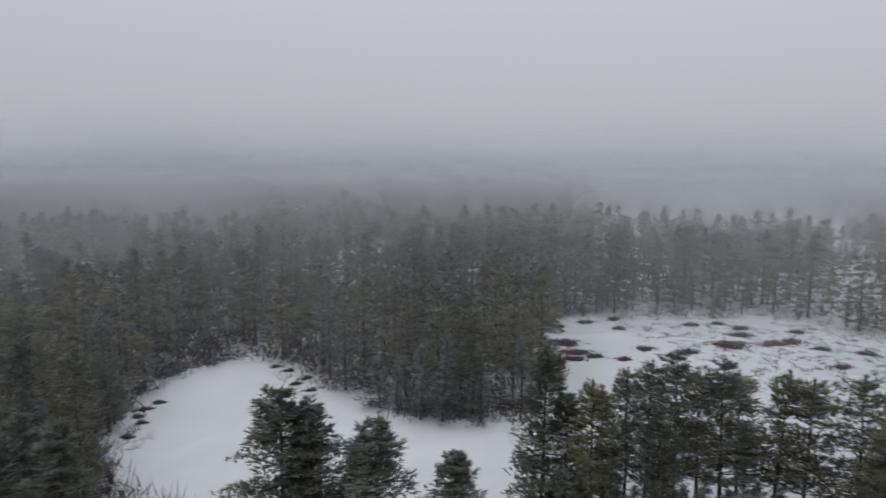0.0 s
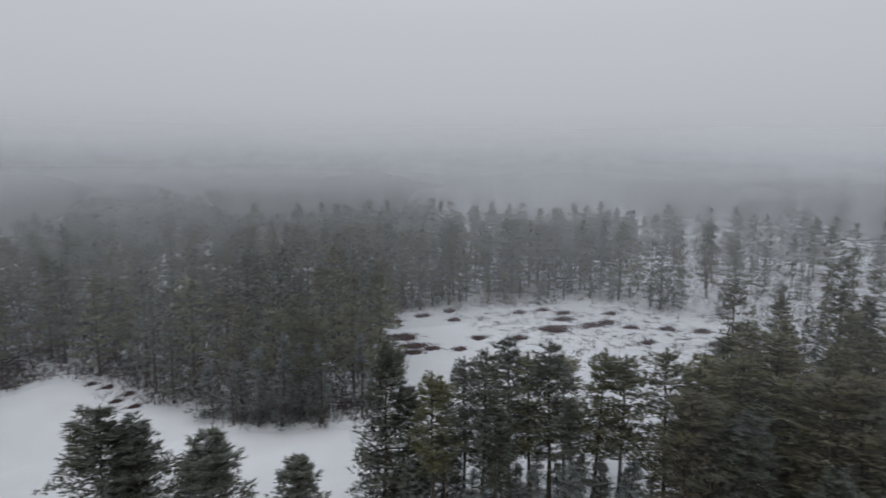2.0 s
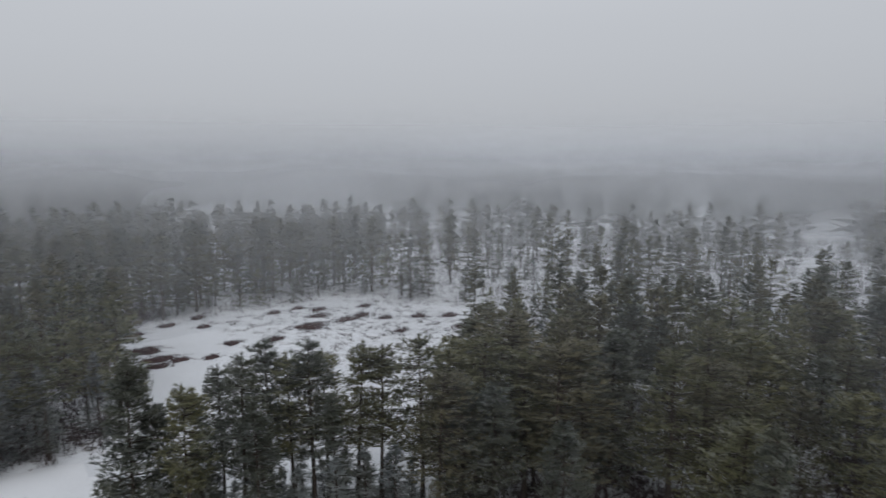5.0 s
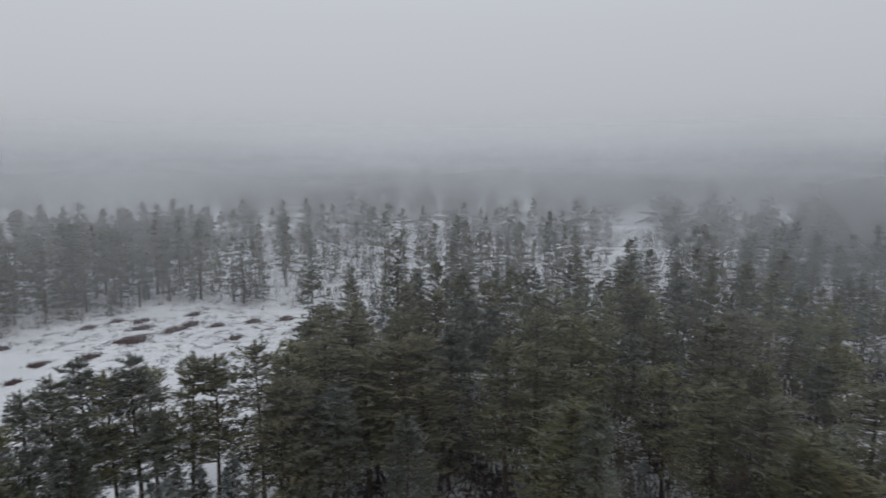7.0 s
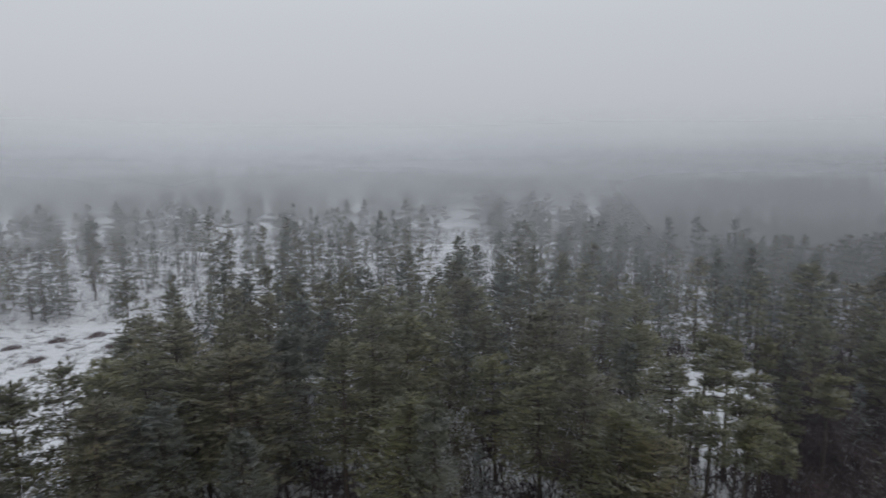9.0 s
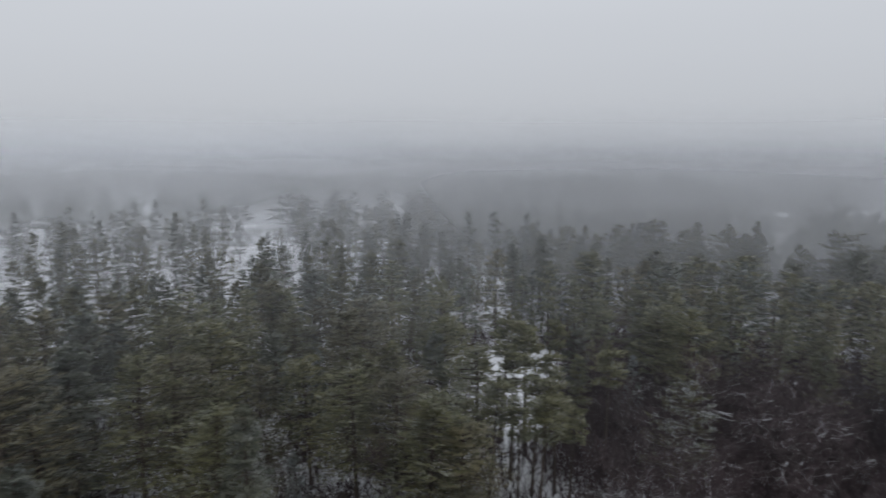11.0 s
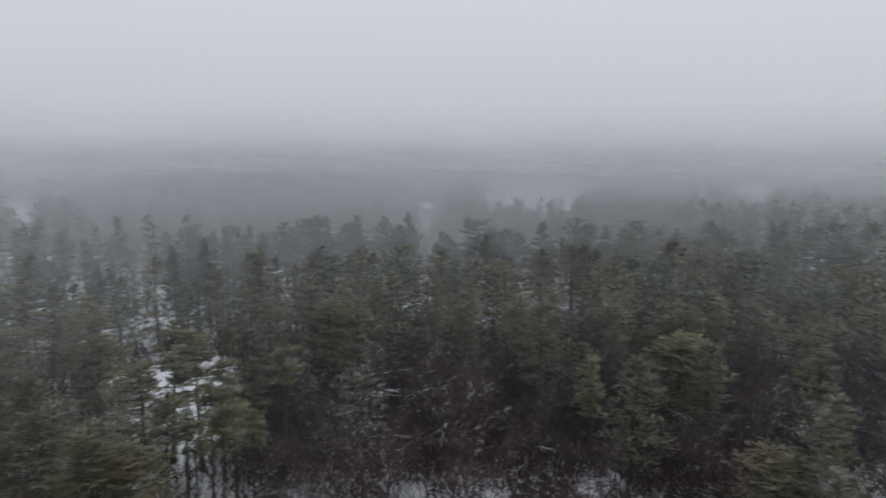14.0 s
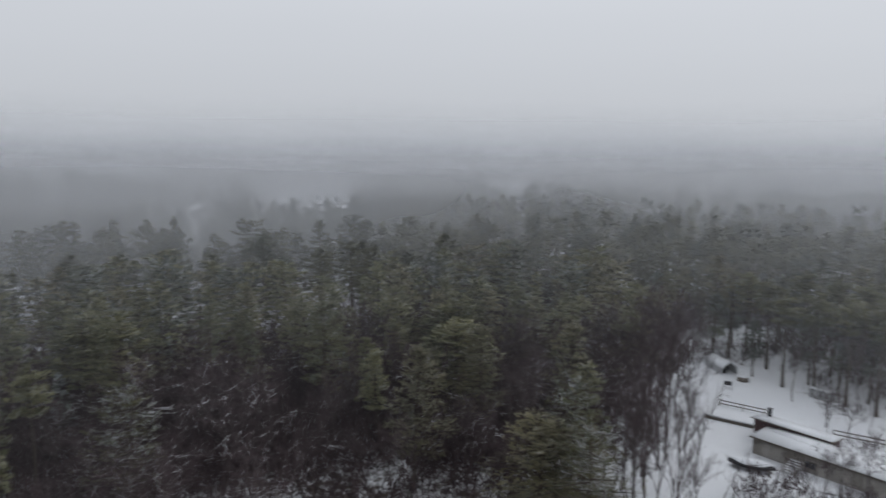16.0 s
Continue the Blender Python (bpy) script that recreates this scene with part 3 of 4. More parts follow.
# the single trees and clumps that stand out: heading, distance, height of the tip, kind, breadth
MARKED = [
    (-14.1, 52, 18.2, 4, 1.1), (-10.7, 50.5, 17.2, 4, 1.05), (-6.5, 48, 17.0, 4, 1.15), (-12.3, 54, 14.5, 1, 1.0), (-8.3, 52, 13.0, 2, 0.9),
    (0.8, 52, 12.0, 4, 1.35), (8.9, 60, 18.9, 4, 0.85), (13.6, 58, 17.0, 3, 0.95), (14.6, 60, 15.5, 2, 0.75), (17.8, 60, 18.4, 1, 0.95), (20.6, 64, 18.5, 1, 0.9),
    (19.2, 58, 14.5, 1, 0.9), (24.1, 62, 18.6, 1, 1.05), (22.4, 64, 17.2, 3, 1.0), (27.9, 62, 18.4, 3, 1.0), (30.1, 62, 18.0, 3, 1.0), (26.0, 60, 14.0, 2, 0.8),
    (33.9, 63, 18.6, 0, 0.95), (35.2, 60, 16.5, 2, 1.0), (38.8, 66, 18.1, 0, 1.0), (41.8, 70, 19.2, 2, 1.15), (43.2, 64, 17.0, 0, 1.1), (45.8, 62, 18.4, 2, 1.2),
    (40.2, 60, 15.2, 1, 1.0), (36.8, 68, 17.4, 3, 1.0), (48.5, 66, 17.2, 1, 1.0), (52.3, 85, 18.1, 1, 0.9), (50.6, 70, 17.6, 4, 1.0), (55.8, 62, 18.4, 0, 1.0), (61.2, 75, 17.8, 0, 1.1),
    (58.5, 66, 17.0, 2, 1.1), (60.9, 54, 16.0, 0, 1.1), (66.2, 133, 16.8, 4, 0.9), (70.0, 100, 18.6, 1, 1.0), (80.2, 53, 16.0, 0, 1.2), (77.0, 58, 16.4, 2, 1.1), (73.5, 60, 16.5, 0, 1.0),
    (-31.8, 55, 17.0, 4, 1.0), (-35.5, 56, 17.0, 2, 1.1), (-33.2, 51, 13.5, 1, 1.0), (-33.8, 61, 16.0, 4, 0.9), (142.9, 48, 15.6, 5, 0.74), (143.9, 46.5, 12.2, 5, 0.5), (141.0, 57, 16.0, 5, 0.72), (138.2, 54, 13.5, 2, 1.2), (142.2, 54, 13.0, 2, 1.1), (85.6, 60, 15.5, 3, 0.9), (87.6, 66, 16.5, 3, 0.8), (89.6, 63, 15, 3, 0.8), (90.6, 70, 15, 3, 0.8), (88.3, 58, 13.5, 3, 0.7), (91.7, 64, 14, 3, 0.8), (93.0, 60, 13, 3, 0.8), (0.3, 92, 15.5, 0, 0.9), (1.6, 97, 16.5, 0, 0.9), (-3.2, 96, 15, 2, 0.9), (6.4, 95, 15.5, 0, 1.0), (8.6, 112, 17, 0, 0.9), (8.9, 127, 16.5, 2, 0.9), (11.3, 62, 14.0, 0, 0.9), (16.3, 66, 16.0, 1, 0.9), (25.4, 66, 16.5, 3, 1.0), (36.2, 64, 17.0, 0, 1.0), (37.6, 60, 14.5, 4, 0.9),
    (130.5, 78, 15.6, 5, 1.1), (102.6, 60, 16.0, 5, 0.8), (95.9, 70, 16.0, 3, 0.8), (84.5, 66, 16.6, 0, 1.0), (88.9, 72, 17.0, 3, 1.0), (86.6, 76, 17.4, 3, 1.0), (83.2, 52, 14.0, 2, 1.0),
]
spots = []
for az, d, top, kind, fat in MARKED:
    x, y = polar(az, d)
    kind = {2: 1, 0: 4}.get(kind, kind) if az < 32 and d < 72 else 6 if kind == 3 and 84 < az < 97 else kind
    plant(HERO[kind] if d < 72 else PINES[kind], x, y, top, fat * (1.05 if az < 36 else 1.25))
    spots.append((x, y))


def scatter(step, d0, d1, seed, az0=-42.0, az1=174.0):
    """Uneven places on a jittered lattice within a range of headings and distances."""
    g = np.random.default_rng(seed)
    n = int(d1 / step) + 1
    i = np.arange(-n, n + 1) * step
    x, y = np.meshgrid(i, i)
    x = (x + g.uniform(-0.48, 0.48, x.shape) * step).ravel()
    y = (y + g.uniform(-0.48, 0.48, y.shape) * step).ravel()
    d, az = np.hypot(x, y), np.degrees(np.arctan2(x, y))
    az = np.where(az < -100, az + 360, az)
    k = (d > d0) & (d < d1) & (az > az0) & (az < az1)
    return x[k], y[k], d[k], az[k], g


def thin(az, d):
    """Share of places that bear a tree: the snowy open wood beyond the bog is sparse."""
    p = np.full(np.shape(d), 0.92)
    sparse = ease(26, 40, az) * (1 - ease(68, 80, az)) * ease(112, 128, d)
    x, y = d * np.sin(np.radians(az)), d * np.cos(np.radians(az))
    return p * (1 - sparse * (0.5 + 0.34 * wobble(x, y, 8.0)))


LOW = [(154, 382, 150, 75, 68, 0.62), (240, -82, 80, 4.5, -19, 0.66), (340, -174, 110, 34, -27, 0.35), (283, -280, 110, 15, -45, 0.5), (140, 20, 40, 10, 8, 0.75)]


def stunted(x, y):
    """Share of full height: low young growth in some strips."""
    s = np.ones(np.shape(x))
    for cx, cy, a, b, turn, share in LOW:
        s = np.where(oval(x, y, [(cx, cy, a, b, turn)]) < 1, share, s)
    return s


def free(x, y, d):
    return (wet(x, y) > 1.07) & (oval(x, y, YARD) > 1.05) & (oval(x, y, OPEN) > 1.0)


# near forest, tree by tree
x, y, d, az, g = scatter(5.7, 50, 97, 11)
ok = free(x, y, d) & ~((az > 145.5) & (d < 84)) & (g.uniform(size=len(d)) < thin(az, d))
ok &= ~((az > -24) & (az < 35.5) & (d < 84))
ok &= ~((az > -28.5) & (az < -10) & (d < 74))
for xi, yi, di, ai in zip(x[ok], y[ok], d[ok], az[ok]):
    window = 84.5 < ai < 91.5 and di < 92
    if 34 < ai < 62 and di < 82 and rng.uniform() < 0.4:
        continue
    if window and rng.uniform() < 0.35:
        continue
    if min((xi - a) ** 2 + (yi - b) ** 2 for a, b in spots) < 9:
        continue
    edge = float(wet(xi, yi))
    v = rng.uniform()
    brown = ease(91, 97, ai) * (1 - ease(138, 144, ai)) * (1 - ease(76, 90, di))
    yardside = ease(143, 147, ai)
    if brown > 0.6 and di < 60 and v > 0.6:
        continue
    if v < 0.86 * brown + 0.72 * yardside:
        plant(BARE[3 if yardside > 0.5 else rng.integers(4)], xi, yi, rng.uniform(9.0, 13.5), rng.uniform(1.0, 1.45) - 0.3 * yardside)
    elif edge < 1.22 and -10 < ai < 12 and rng.uniform() < 0.75:
        plant(FROSTED[rng.integers(2)], xi, yi, rng.uniform(7, 14), rng.uniform(0.9, 1.2))
    elif rng.uniform() < 0.09:
        plant(FROSTED[1], xi, yi, rng.uniform(9, 14.5), 1.1)
    elif rng.uniform() < 0.08:
        plant(BARE[rng.integers(3)], xi, yi, rng.uniform(9, 14), 1.0)
    else:
        n = ((3, 5, 3) if ai > 93 else (2, 5, 5))[rng.integers(3)] if ai > 58 and rng.uniform() < 0.7 else rng.integers(6)
        n = (0, 4, 5, 0)[rng.integers(4)] if ai < 14 else 1 if n == 4 else n
        n = 6 if window or yardside > 0.5 else n
        kind = HERO[n] if di < 61 else PINES[n]
        low = 1.5 * (36 < ai < 95) * (di < 70)
        plant(kind, xi, yi, rng.uniform(13.5, 19.0) - low, rng.uniform(0.82, 1.08))
for az, d, top in ((12.2, 64, 5), (15.6, 63, 6), (18.9, 66, 5), (21.4, 61, 6.5), (23.2, 68, 5), (25.0, 63, 6), (27.0, 67, 5.5), (29.0, 64, 6), (31.0, 66, 5), (32.8, 62, 6.5), (11.4, 59, 8), (14.2, 62, 9), (17.2, 57, 8), (20.0, 60, 9.5), (22.8, 58, 8), (25.6, 57, 9), (28.6, 60, 8.5), (31.6, 59, 9), (9.9, 62, 5), (-12.0, 55, 6), (-3.4, 91, 8.5), (-1.6, 90, 10.5), (0.4, 89.5, 9), (1.9, 89, 11), (3.3, 90, 8.5), (-5.6, 93, 8)):
    plant(FROSTED[0], *polar(az, d), top, 1.35)
x, y, d, az, g = scatter(5.2, 74, 97, 61, 122, 146.5)
for xi, yi, di in zip(x, y, d):
    if free(xi, yi, di) and rng.uniform() < 0.8:
        if rng.uniform() < 0.5:
            plant(BARE[rng.integers(3)], xi, yi, rng.uniform(10.0, 14.0), rng.uniform(1.0, 1.3))
        else:
            plant(PINES[(3, 5, 2)[rng.integers(3)]], xi, yi, rng.uniform(11.0, 16.0), rng.uniform(0.9, 1.15))
for az, d, top in ((146.5, 66, 9), (148.2, 74, 10), (150.2, 68, 8), (149.0, 84, 11), (147.5, 92, 12), (151.5, 62, 6), (161.0, 70, 6), (146.2, 58, 10), (147.3, 62, 11), (148.6, 60, 10), (147.0, 72, 12), (148.8, 79, 12), (150.6, 78, 9), (149.6, 90, 12), (146.4, 84, 13), (148.0, 100, 12), (150.4, 98, 9), (151.6, 72, 8), (150.0, 56, 9), (161.5, 59, 4.5), (163, 61, 6), (164.6, 58, 6), (160.8, 90, 5), (163.6, 95, 6), (158.2, 104, 8), (162.5, 103, 9), (165, 99, 9)):
    plant(BARE[3], *polar(az, d), top * 1.25, 0.85)


for az, d, top in ((143.8, 70, 12), (144.6, 78, 13), (145.4, 68, 11.5), (145.9, 86, 13), (146.4, 76, 12), (146.9, 93, 13.5), (147.5, 84, 12), (147.9, 98, 13), (148.4, 91, 12),
                   (144.2, 90, 14), (145.0, 96, 14), (143.2, 82, 13), (146.1, 63, 10), (147.2, 69, 10.5), (144.4, 62, 11), (148.9, 104, 13)):
    plant(BARE[rng.integers(3)], *polar(az, d), top, 1.05)


for az, d, top in ((156.2, 118, 16), (157.4, 110, 15), (158.6, 121, 17), (159.6, 108, 16), (160.6, 116, 17), (161.8, 106, 16), (162.6, 114, 17), (163.8, 104, 16), (164.6, 111, 17), (154.6, 122, 16)):
    plant(PINES[6], *polar(az, d), top, 1.15)
for az, d, top in ((152.2, 118, 13), (153.6, 127, 14), (155.2, 113, 10), (157.9, 126, 15), (159.2, 113, 12), (161.2, 110, 13), (163.2, 108, 13), (164.4, 117, 15), (160.2, 124, 15), (162.4, 121, 15)):
    plant(PINES[1], *polar(az, d), top, 1.1)
for az, d, top in ((158.4, 62, 2.6), (160.2, 63, 5), (162.6, 60, 5), (163.4, 66, 6.5), (159.2, 73, 5), (162.0, 76, 6), (163.8, 78, 7), (160.6, 96, 6), (162.2, 92, 6)):
    plant(BARE[1 + int(d) % 2], *polar(az, d), top, 1.3)


for root, _ in HERO + PINES + FROSTED + BARE:
    if root.name not in USED:
        for ob in (*root.children, root):
            bpy.data.objects.remove(ob)


def woods(name, label, protos, x, y, tops, fat, mats):
    """Many far trees as one mesh of copies of a few small ones."""
    g = np.random.default_rng(3)
    pick = g.integers(0, len(protos), len(x))
    n, V, F, S, N = 0, [], [], [], []
    z = land(x, y)
    fat = np.broadcast_to(fat, (len(x),))
    for k, (pv, pf, ps, h) in enumerate(protos):
        m = np.where(pick == k)[0]
        if not len(m):
            continue
        a = g.uniform(0, 2 * np.pi, len(m))
        s = (tops[m] - z[m]) / h
        w = s * fat[m] * g.uniform(0.85, 1.2, len(m))
        c, sn = np.cos(a)[:, None] * w[:, None], np.sin(a)[:, None] * w[:, None]
        vv = np.stack([pv[None, :, 0] * c - pv[None, :, 1] * sn + x[m][:, None], pv[None, :, 0] * sn + pv[None, :, 1] * c + y[m][:, None],
                       pv[None, :, 2] * s[:, None] + z[m][:, None]], -1).reshape(-1, 3)
        ff = (pf[None] + (np.arange(len(m)) * len(pv))[:, None, None]).reshape(-1, 3) + n
        c1, s1 = np.cos(a)[:, None], np.sin(a)[:, None]
        pn = crown_normals(np.random.default_rng(k), pv[:len(pv) // 3 * 3], 4.2)
        pn = np.concatenate([pn, np.tile([0, 0, 1.0], (len(pv) - len(pn), 1))])
        stem = np.unique(pf[ps == 0])
        pn[stem] = unit(pv[stem] * [1, 1, 0] + [0, 0, 0.01])
        N.append(np.stack([pn[None, :, 0] * c1 - pn[None, :, 1] * s1, pn[None, :, 0] * s1 + pn[None, :, 1] * c1, np.broadcast_to(pn[None, :, 2], (len(m), len(pv)))], -1).reshape(-1, 3))
        V.append(vv)
        F.append(ff)
        S.append(np.tile(ps, len(m)))
        n += len(vv)
    ob = new(name, soup(name, np.concatenate(V), np.concatenate(F), mats, np.concatenate(S), normals=np.concatenate(N)))
    return tagged(ob, label, "woods", kind="stuff")


def small_pine(height, reach, base, gap, per, k, blade, width, leaf_slot, shape=0.75):
    wood, leaf = pine_arrays(rng, height, reach, base, gap, per, k, blade, width, False, shape)
    v, f, s = join([(a, b, 0) for a, b, _ in wood] + [(a, b, leaf_slot) for a, b, _ in leaf])
    return v, f, s, height


WOOD_MATS = [M_BARK, M_PINE, M_PINE_DARK, M_PINE_BROWN, M_FROST]
# beyond the first rows: needle colours with the fog's low contrast painted in
HAZED_MATS = [M_BARK, M_MID, M_MID_DARK, M_MID, M_FROST]
FINE = [small_pine(18, 4.7, 0.18, 1.2, 16, 2, 0.95, 0.34, 1, 0.6), small_pine(18, 4.3, 0.26, 1.25, 16, 2, 0.95, 0.34, 2, 0.6), small_pine(17, 4.9, 0.14, 1.2, 16, 2, 0.95, 0.34, 3, 0.55),
        small_pine(16, 3.9, 0.10, 1.15, 15, 2, 0.9, 0.32, 2, 0.8), small_pine(17, 4.1, 0.12, 1.2, 15, 2, 0.9, 0.32, 4, 0.7)]
FINE_ROUND = [small_pine(15, 4.9, 0.36, 1.05, 16, 2, 0.95, 0.34, 1, 0.45), small_pine(16, 5.1, 0.34, 1.1, 16, 2, 0.95, 0.34, 3, 0.5), small_pine(15, 4.7, 0.36, 1.05, 16, 2, 0.95, 0.34, 2, 0.42)]
HIGH = [small_pine(18, 3.6, 0.52, 1.0, 9, 4, 0.82, 0.22, 2), small_pine(17, 3.4, 0.58, 1.0, 9, 4, 0.82, 0.22, 3)]
BACK = [small_pine(18, 4.4, 0.28, 1.45, 6, 2, 1.5, 0.6, 1), small_pine(18, 4.0, 0.32, 1.5, 6, 2, 1.5, 0.6, 2), small_pine(17, 4.6, 0.28, 1.45, 6, 2, 1.5, 0.6, 3), small_pine(16, 3.6, 0.26, 1.4, 6, 2, 1.4, 0.55, 2, 0.95)]
x, y, d, az, g = scatter(6.6, 97, 275, 21)
ok = free(x, y, d) & (g.uniform(size=len(d)) < thin(az, d))
x, y, d, az = x[ok], y[ok], d[ok], az[ok]
tops = g.uniform(12.5, 19.5, len(x))
sparse = (az > 30) & (az < 76)
tops = np.where(sparse & (g.uniform(size=len(x)) < 0.3), tops * 0.62, tops)
tops = tops * stunted(x, y)
near = d < 178
first = d < 132
dark = az > 95
for m, name, protos, label in ((first & (az > 146.5), "yard_woods", HIGH, "tall bare-trunked pines behind the snowy yard"), (first & dark & (az <= 146.5), "dark_woods", FINE_ROUND + [FINE[0], FINE[2]], "dense dark pines beyond the yard and the bare hardwoods"), (near & ~first & dark, "dark_woods", FINE_ROUND + [FINE[0], FINE[2]], "dense dark pines in thin fog"),
                               (first & ~sparse & ~dark, "middle_woods", FINE[:4], "snow-dusted pines behind the ponds"), (near & ~first & ~sparse & ~dark, "middle_woods", FINE[:4], "foggy stand of snow-dusted pines behind the ponds"), (near & sparse, "open_woods", FINE[:4], "scattered slender pines on snowy ground"),
                               (~near & ~sparse, "back_woods", BACK, "dense dark pines half lost in fog"), (~near & sparse, "back_open_woods", BACK, "scattered pines on snowy ground in fog")):
    woods(name, label, protos, x[m], y[m], tops[m], 0.9 if "open" in name else 1.0, WOOD_MATS if d[m].max() < 140 else HAZED_MATS)

YOUNG = [small_pine(7, 2.1, 0.04, 0.75, 8, 2, 0.7, 0.26, 2, 0.85), small_pine(7, 2.4, 0.06, 0.8, 8, 2, 0.7, 0.26, 1, 0.7), small_pine(8, 2.0, 0.04, 0.8, 8, 2, 0.7, 0.26, 4, 0.9)]
x, y, d, az, g = scatter(6.0, 97, 190, 27, -30, 96)
ok = free(x, y, d) & (g.uniform(size=len(d)) < 0.42)
woods("young_pines", "young pines and spruces under the taller trees", YOUNG, x[ok], y[ok], land(x[ok], y[ok]) + g.uniform(3.0, 9.0, ok.sum()), 1.0, WOOD_MATS)

FAR = []
for slot, h, r in ((1, 17, 4.6), (1, 18, 4.2), (1, 16, 4.8), (1, 15, 3.8)):
    c = np.column_stack([np.zeros((13, 2)), np.linspace(0.25, 0.95, 13) * h])
    a = np.arange(13) * 2.4
    wide = r * (1.05 - np.linspace(0.25, 0.95, 13)) ** 0.7
    c[:, 0], c[:, 1] = np.cos(a) * wide * 0.5, np.sin(a) * wide * 0.5
    tv, tf = tufts(rng, c, np.column_stack([np.cos(a), np.sin(a), np.linspace(0, 1.4, 13)]), 2, 1.3 + 2.6 * np.linspace(1, 0, 13), 2.0, 0.35)
    sv, sf = sticks(np.zeros((1, 3)), np.array([[0, 0, h * 0.9]]), 0.22, 0.05)
    v, f, s = join([(sv, sf, 0), (tv, tf, slot)])
    FAR.append((v, f, s, h))
x, y, d, az, g = scatter(11.0, 275, 620, 31)
keep_share = np.where((az > 34) & (az < 76) & (d < 480), 0.6, 0.96)
keep_share = np.where(oval(x, y, [LOW[0][:5]]) < 1, 0.6, keep_share)
ok = (oval(x, y, OPEN) > 1.0) & (g.uniform(size=len(d)) < keep_share)
x, y, d = x[ok], y[ok], d[ok]
x2, y2, d2, az2, g2 = scatter(19.0, 620, 1180, 33)
x, y = np.concatenate([x, x2]), np.concatenate([y, y2])
woods("far_woods", "dark pine forest fading into fog", FAR, x, y, g.uniform(13.0, 19.0, len(x)) * np.where(np.hypot(x, y) > 560, g.uniform(0.25, 1.0, len(x)), 1.0) * stunted(x, y) + land(x, y), 1.6, [M_BARK, M_FAR])

turns = np.radians(np.linspace(0, 360, 240, endpoint=False))
rings = np.geomspace(1150, 4200, 10)
cx, cy = rings[:, None] * np.sin(turns), rings[:, None] * np.cos(turns)
canopy = np.stack([cx, cy, 14 + 3 * wobble(cx, cy, 23.0) + np.random.default_rng(8).uniform(-2, 2, cx.shape)], -1).reshape(-1, 3)
ri, ti = np.meshgrid(np.arange(9), np.arange(240), indexing="ij")
q0, q1 = (ri * 240 + ti).ravel(), (ri * 240 + (ti + 1) % 240).ravel()
tagged(new("distant_forest", soup("distant_forest", canopy, np.concatenate([np.stack([q0, q1 + 240, q0 + 240], 1), np.stack([q0, q1, q1 + 240], 1)]), [M_FAR], smooth=True)),
       "distant dark forest canopy reaching the horizon", "woods", kind="stuff")


def brush(name, label, x, y, height, blades, width, mat, reach=0.5):
    """Low leafless growth: upright sprays of fine stems."""
    g = np.random.default_rng(5)
    n = len(x)
    c = np.stack([x, y, land(x, y)], 1)
    c = np.repeat(c, blades, 0)
    c[:, :2] += g.normal(0, reach, (len(c), 2))
    h = np.repeat(np.broadcast_to(height, (n,)), blades)
    c[:, 2] += h * g.uniform(0.0, 0.45, len(c))
    v, f = tufts(g, c, np.tile([0, 0, 1.0], (len(c), 1)), 1, h * 0.75, width, 0.42)
    return tagged(new(name, soup(name, v, f, [mat])), label, "brush", kind="stuff")


# brush on the banks, pale undergrowth in the open wood, brown undergrowth in the near forest
x, y, d, az, g = scatter(1.7, 55, 190, 41)
e = wet(x, y)
k = (e > 1.02) & (e < 1.13) & (g.uniform(size=len(e)) < np.where(e < 1.09, 0.75, 0.4))
brush("bank_brush", "pale frosted brush along the frozen banks", x[k], y[k], g.uniform(0.5, 1.7, k.sum()), 9, 0.10, M_PALE, 0.6)
x, y, d, az, g = scatter(3.2, 112, 300, 43, 6, 96)
k = (oval(x, y, BOG) > 1.05) & (oval(x, y, OPEN) > 1.0) & (g.uniform(size=len(d)) < 0.8)
brush("open_wood_brush", "pale leafless saplings in the snowy open wood", x[k], y[k], g.uniform(1.0, 4.5, k.sum()), 16, 0.085, M_SAPLING, 1.2)
x, y, d, az, g = scatter(2.0, 48, 165, 47)
k = free(x, y, d) & ~((az > 85) & (az < 91) & (d > 76) & (d < 110)) & ((az > 126) | (az < 12) | (d < 122)) & ((az > 36) | (az < 12)) & (g.uniform(size=len(d)) < np.where(az > 91, np.where(d < 66, 0.45, 0.95), np.where(az < 12, 0.75, np.where(d < 95, 0.9, 0.5))))
tall = np.where((az > 91) & (az < 140), 9.0, 4.5)
brush("undergrowth", "dark leafless undergrowth beneath the near trees", x[k], y[k], g.uniform(0.25, 1.0, k.sum()) * tall[k], 26, 0.12, M_BRUSH, 1.0)
x, y, d, az, g = scatter(1.5, 48, 96, 48, 92, 148)
k = free(x, y, d) & (g.uniform(size=len(d)) < np.where(d < 67, 0.3, 1.0))
brush("hardwood_saplings", "dense purple-brown leafless saplings under the hardwoods", x[k], y[k], g.uniform(2.0, 8.0, k.sum()), 20, 0.085, M_BRUSH, 0.9)
x, y, d, az, g = scatter(1.6, 120, 175, 49, 5, 45)
e = wet(x, y)
k = (e > 1.0) & (e < 1.09) & (g.uniform(size=len(e)) < 0.7)
brush("bog_edge_brush", "dark low shrubs along the far edge of the bog", x[k], y[k], g.uniform(0.5, 1.3, k.sum()), 14, 0.11, M_MAROON, 0.6)

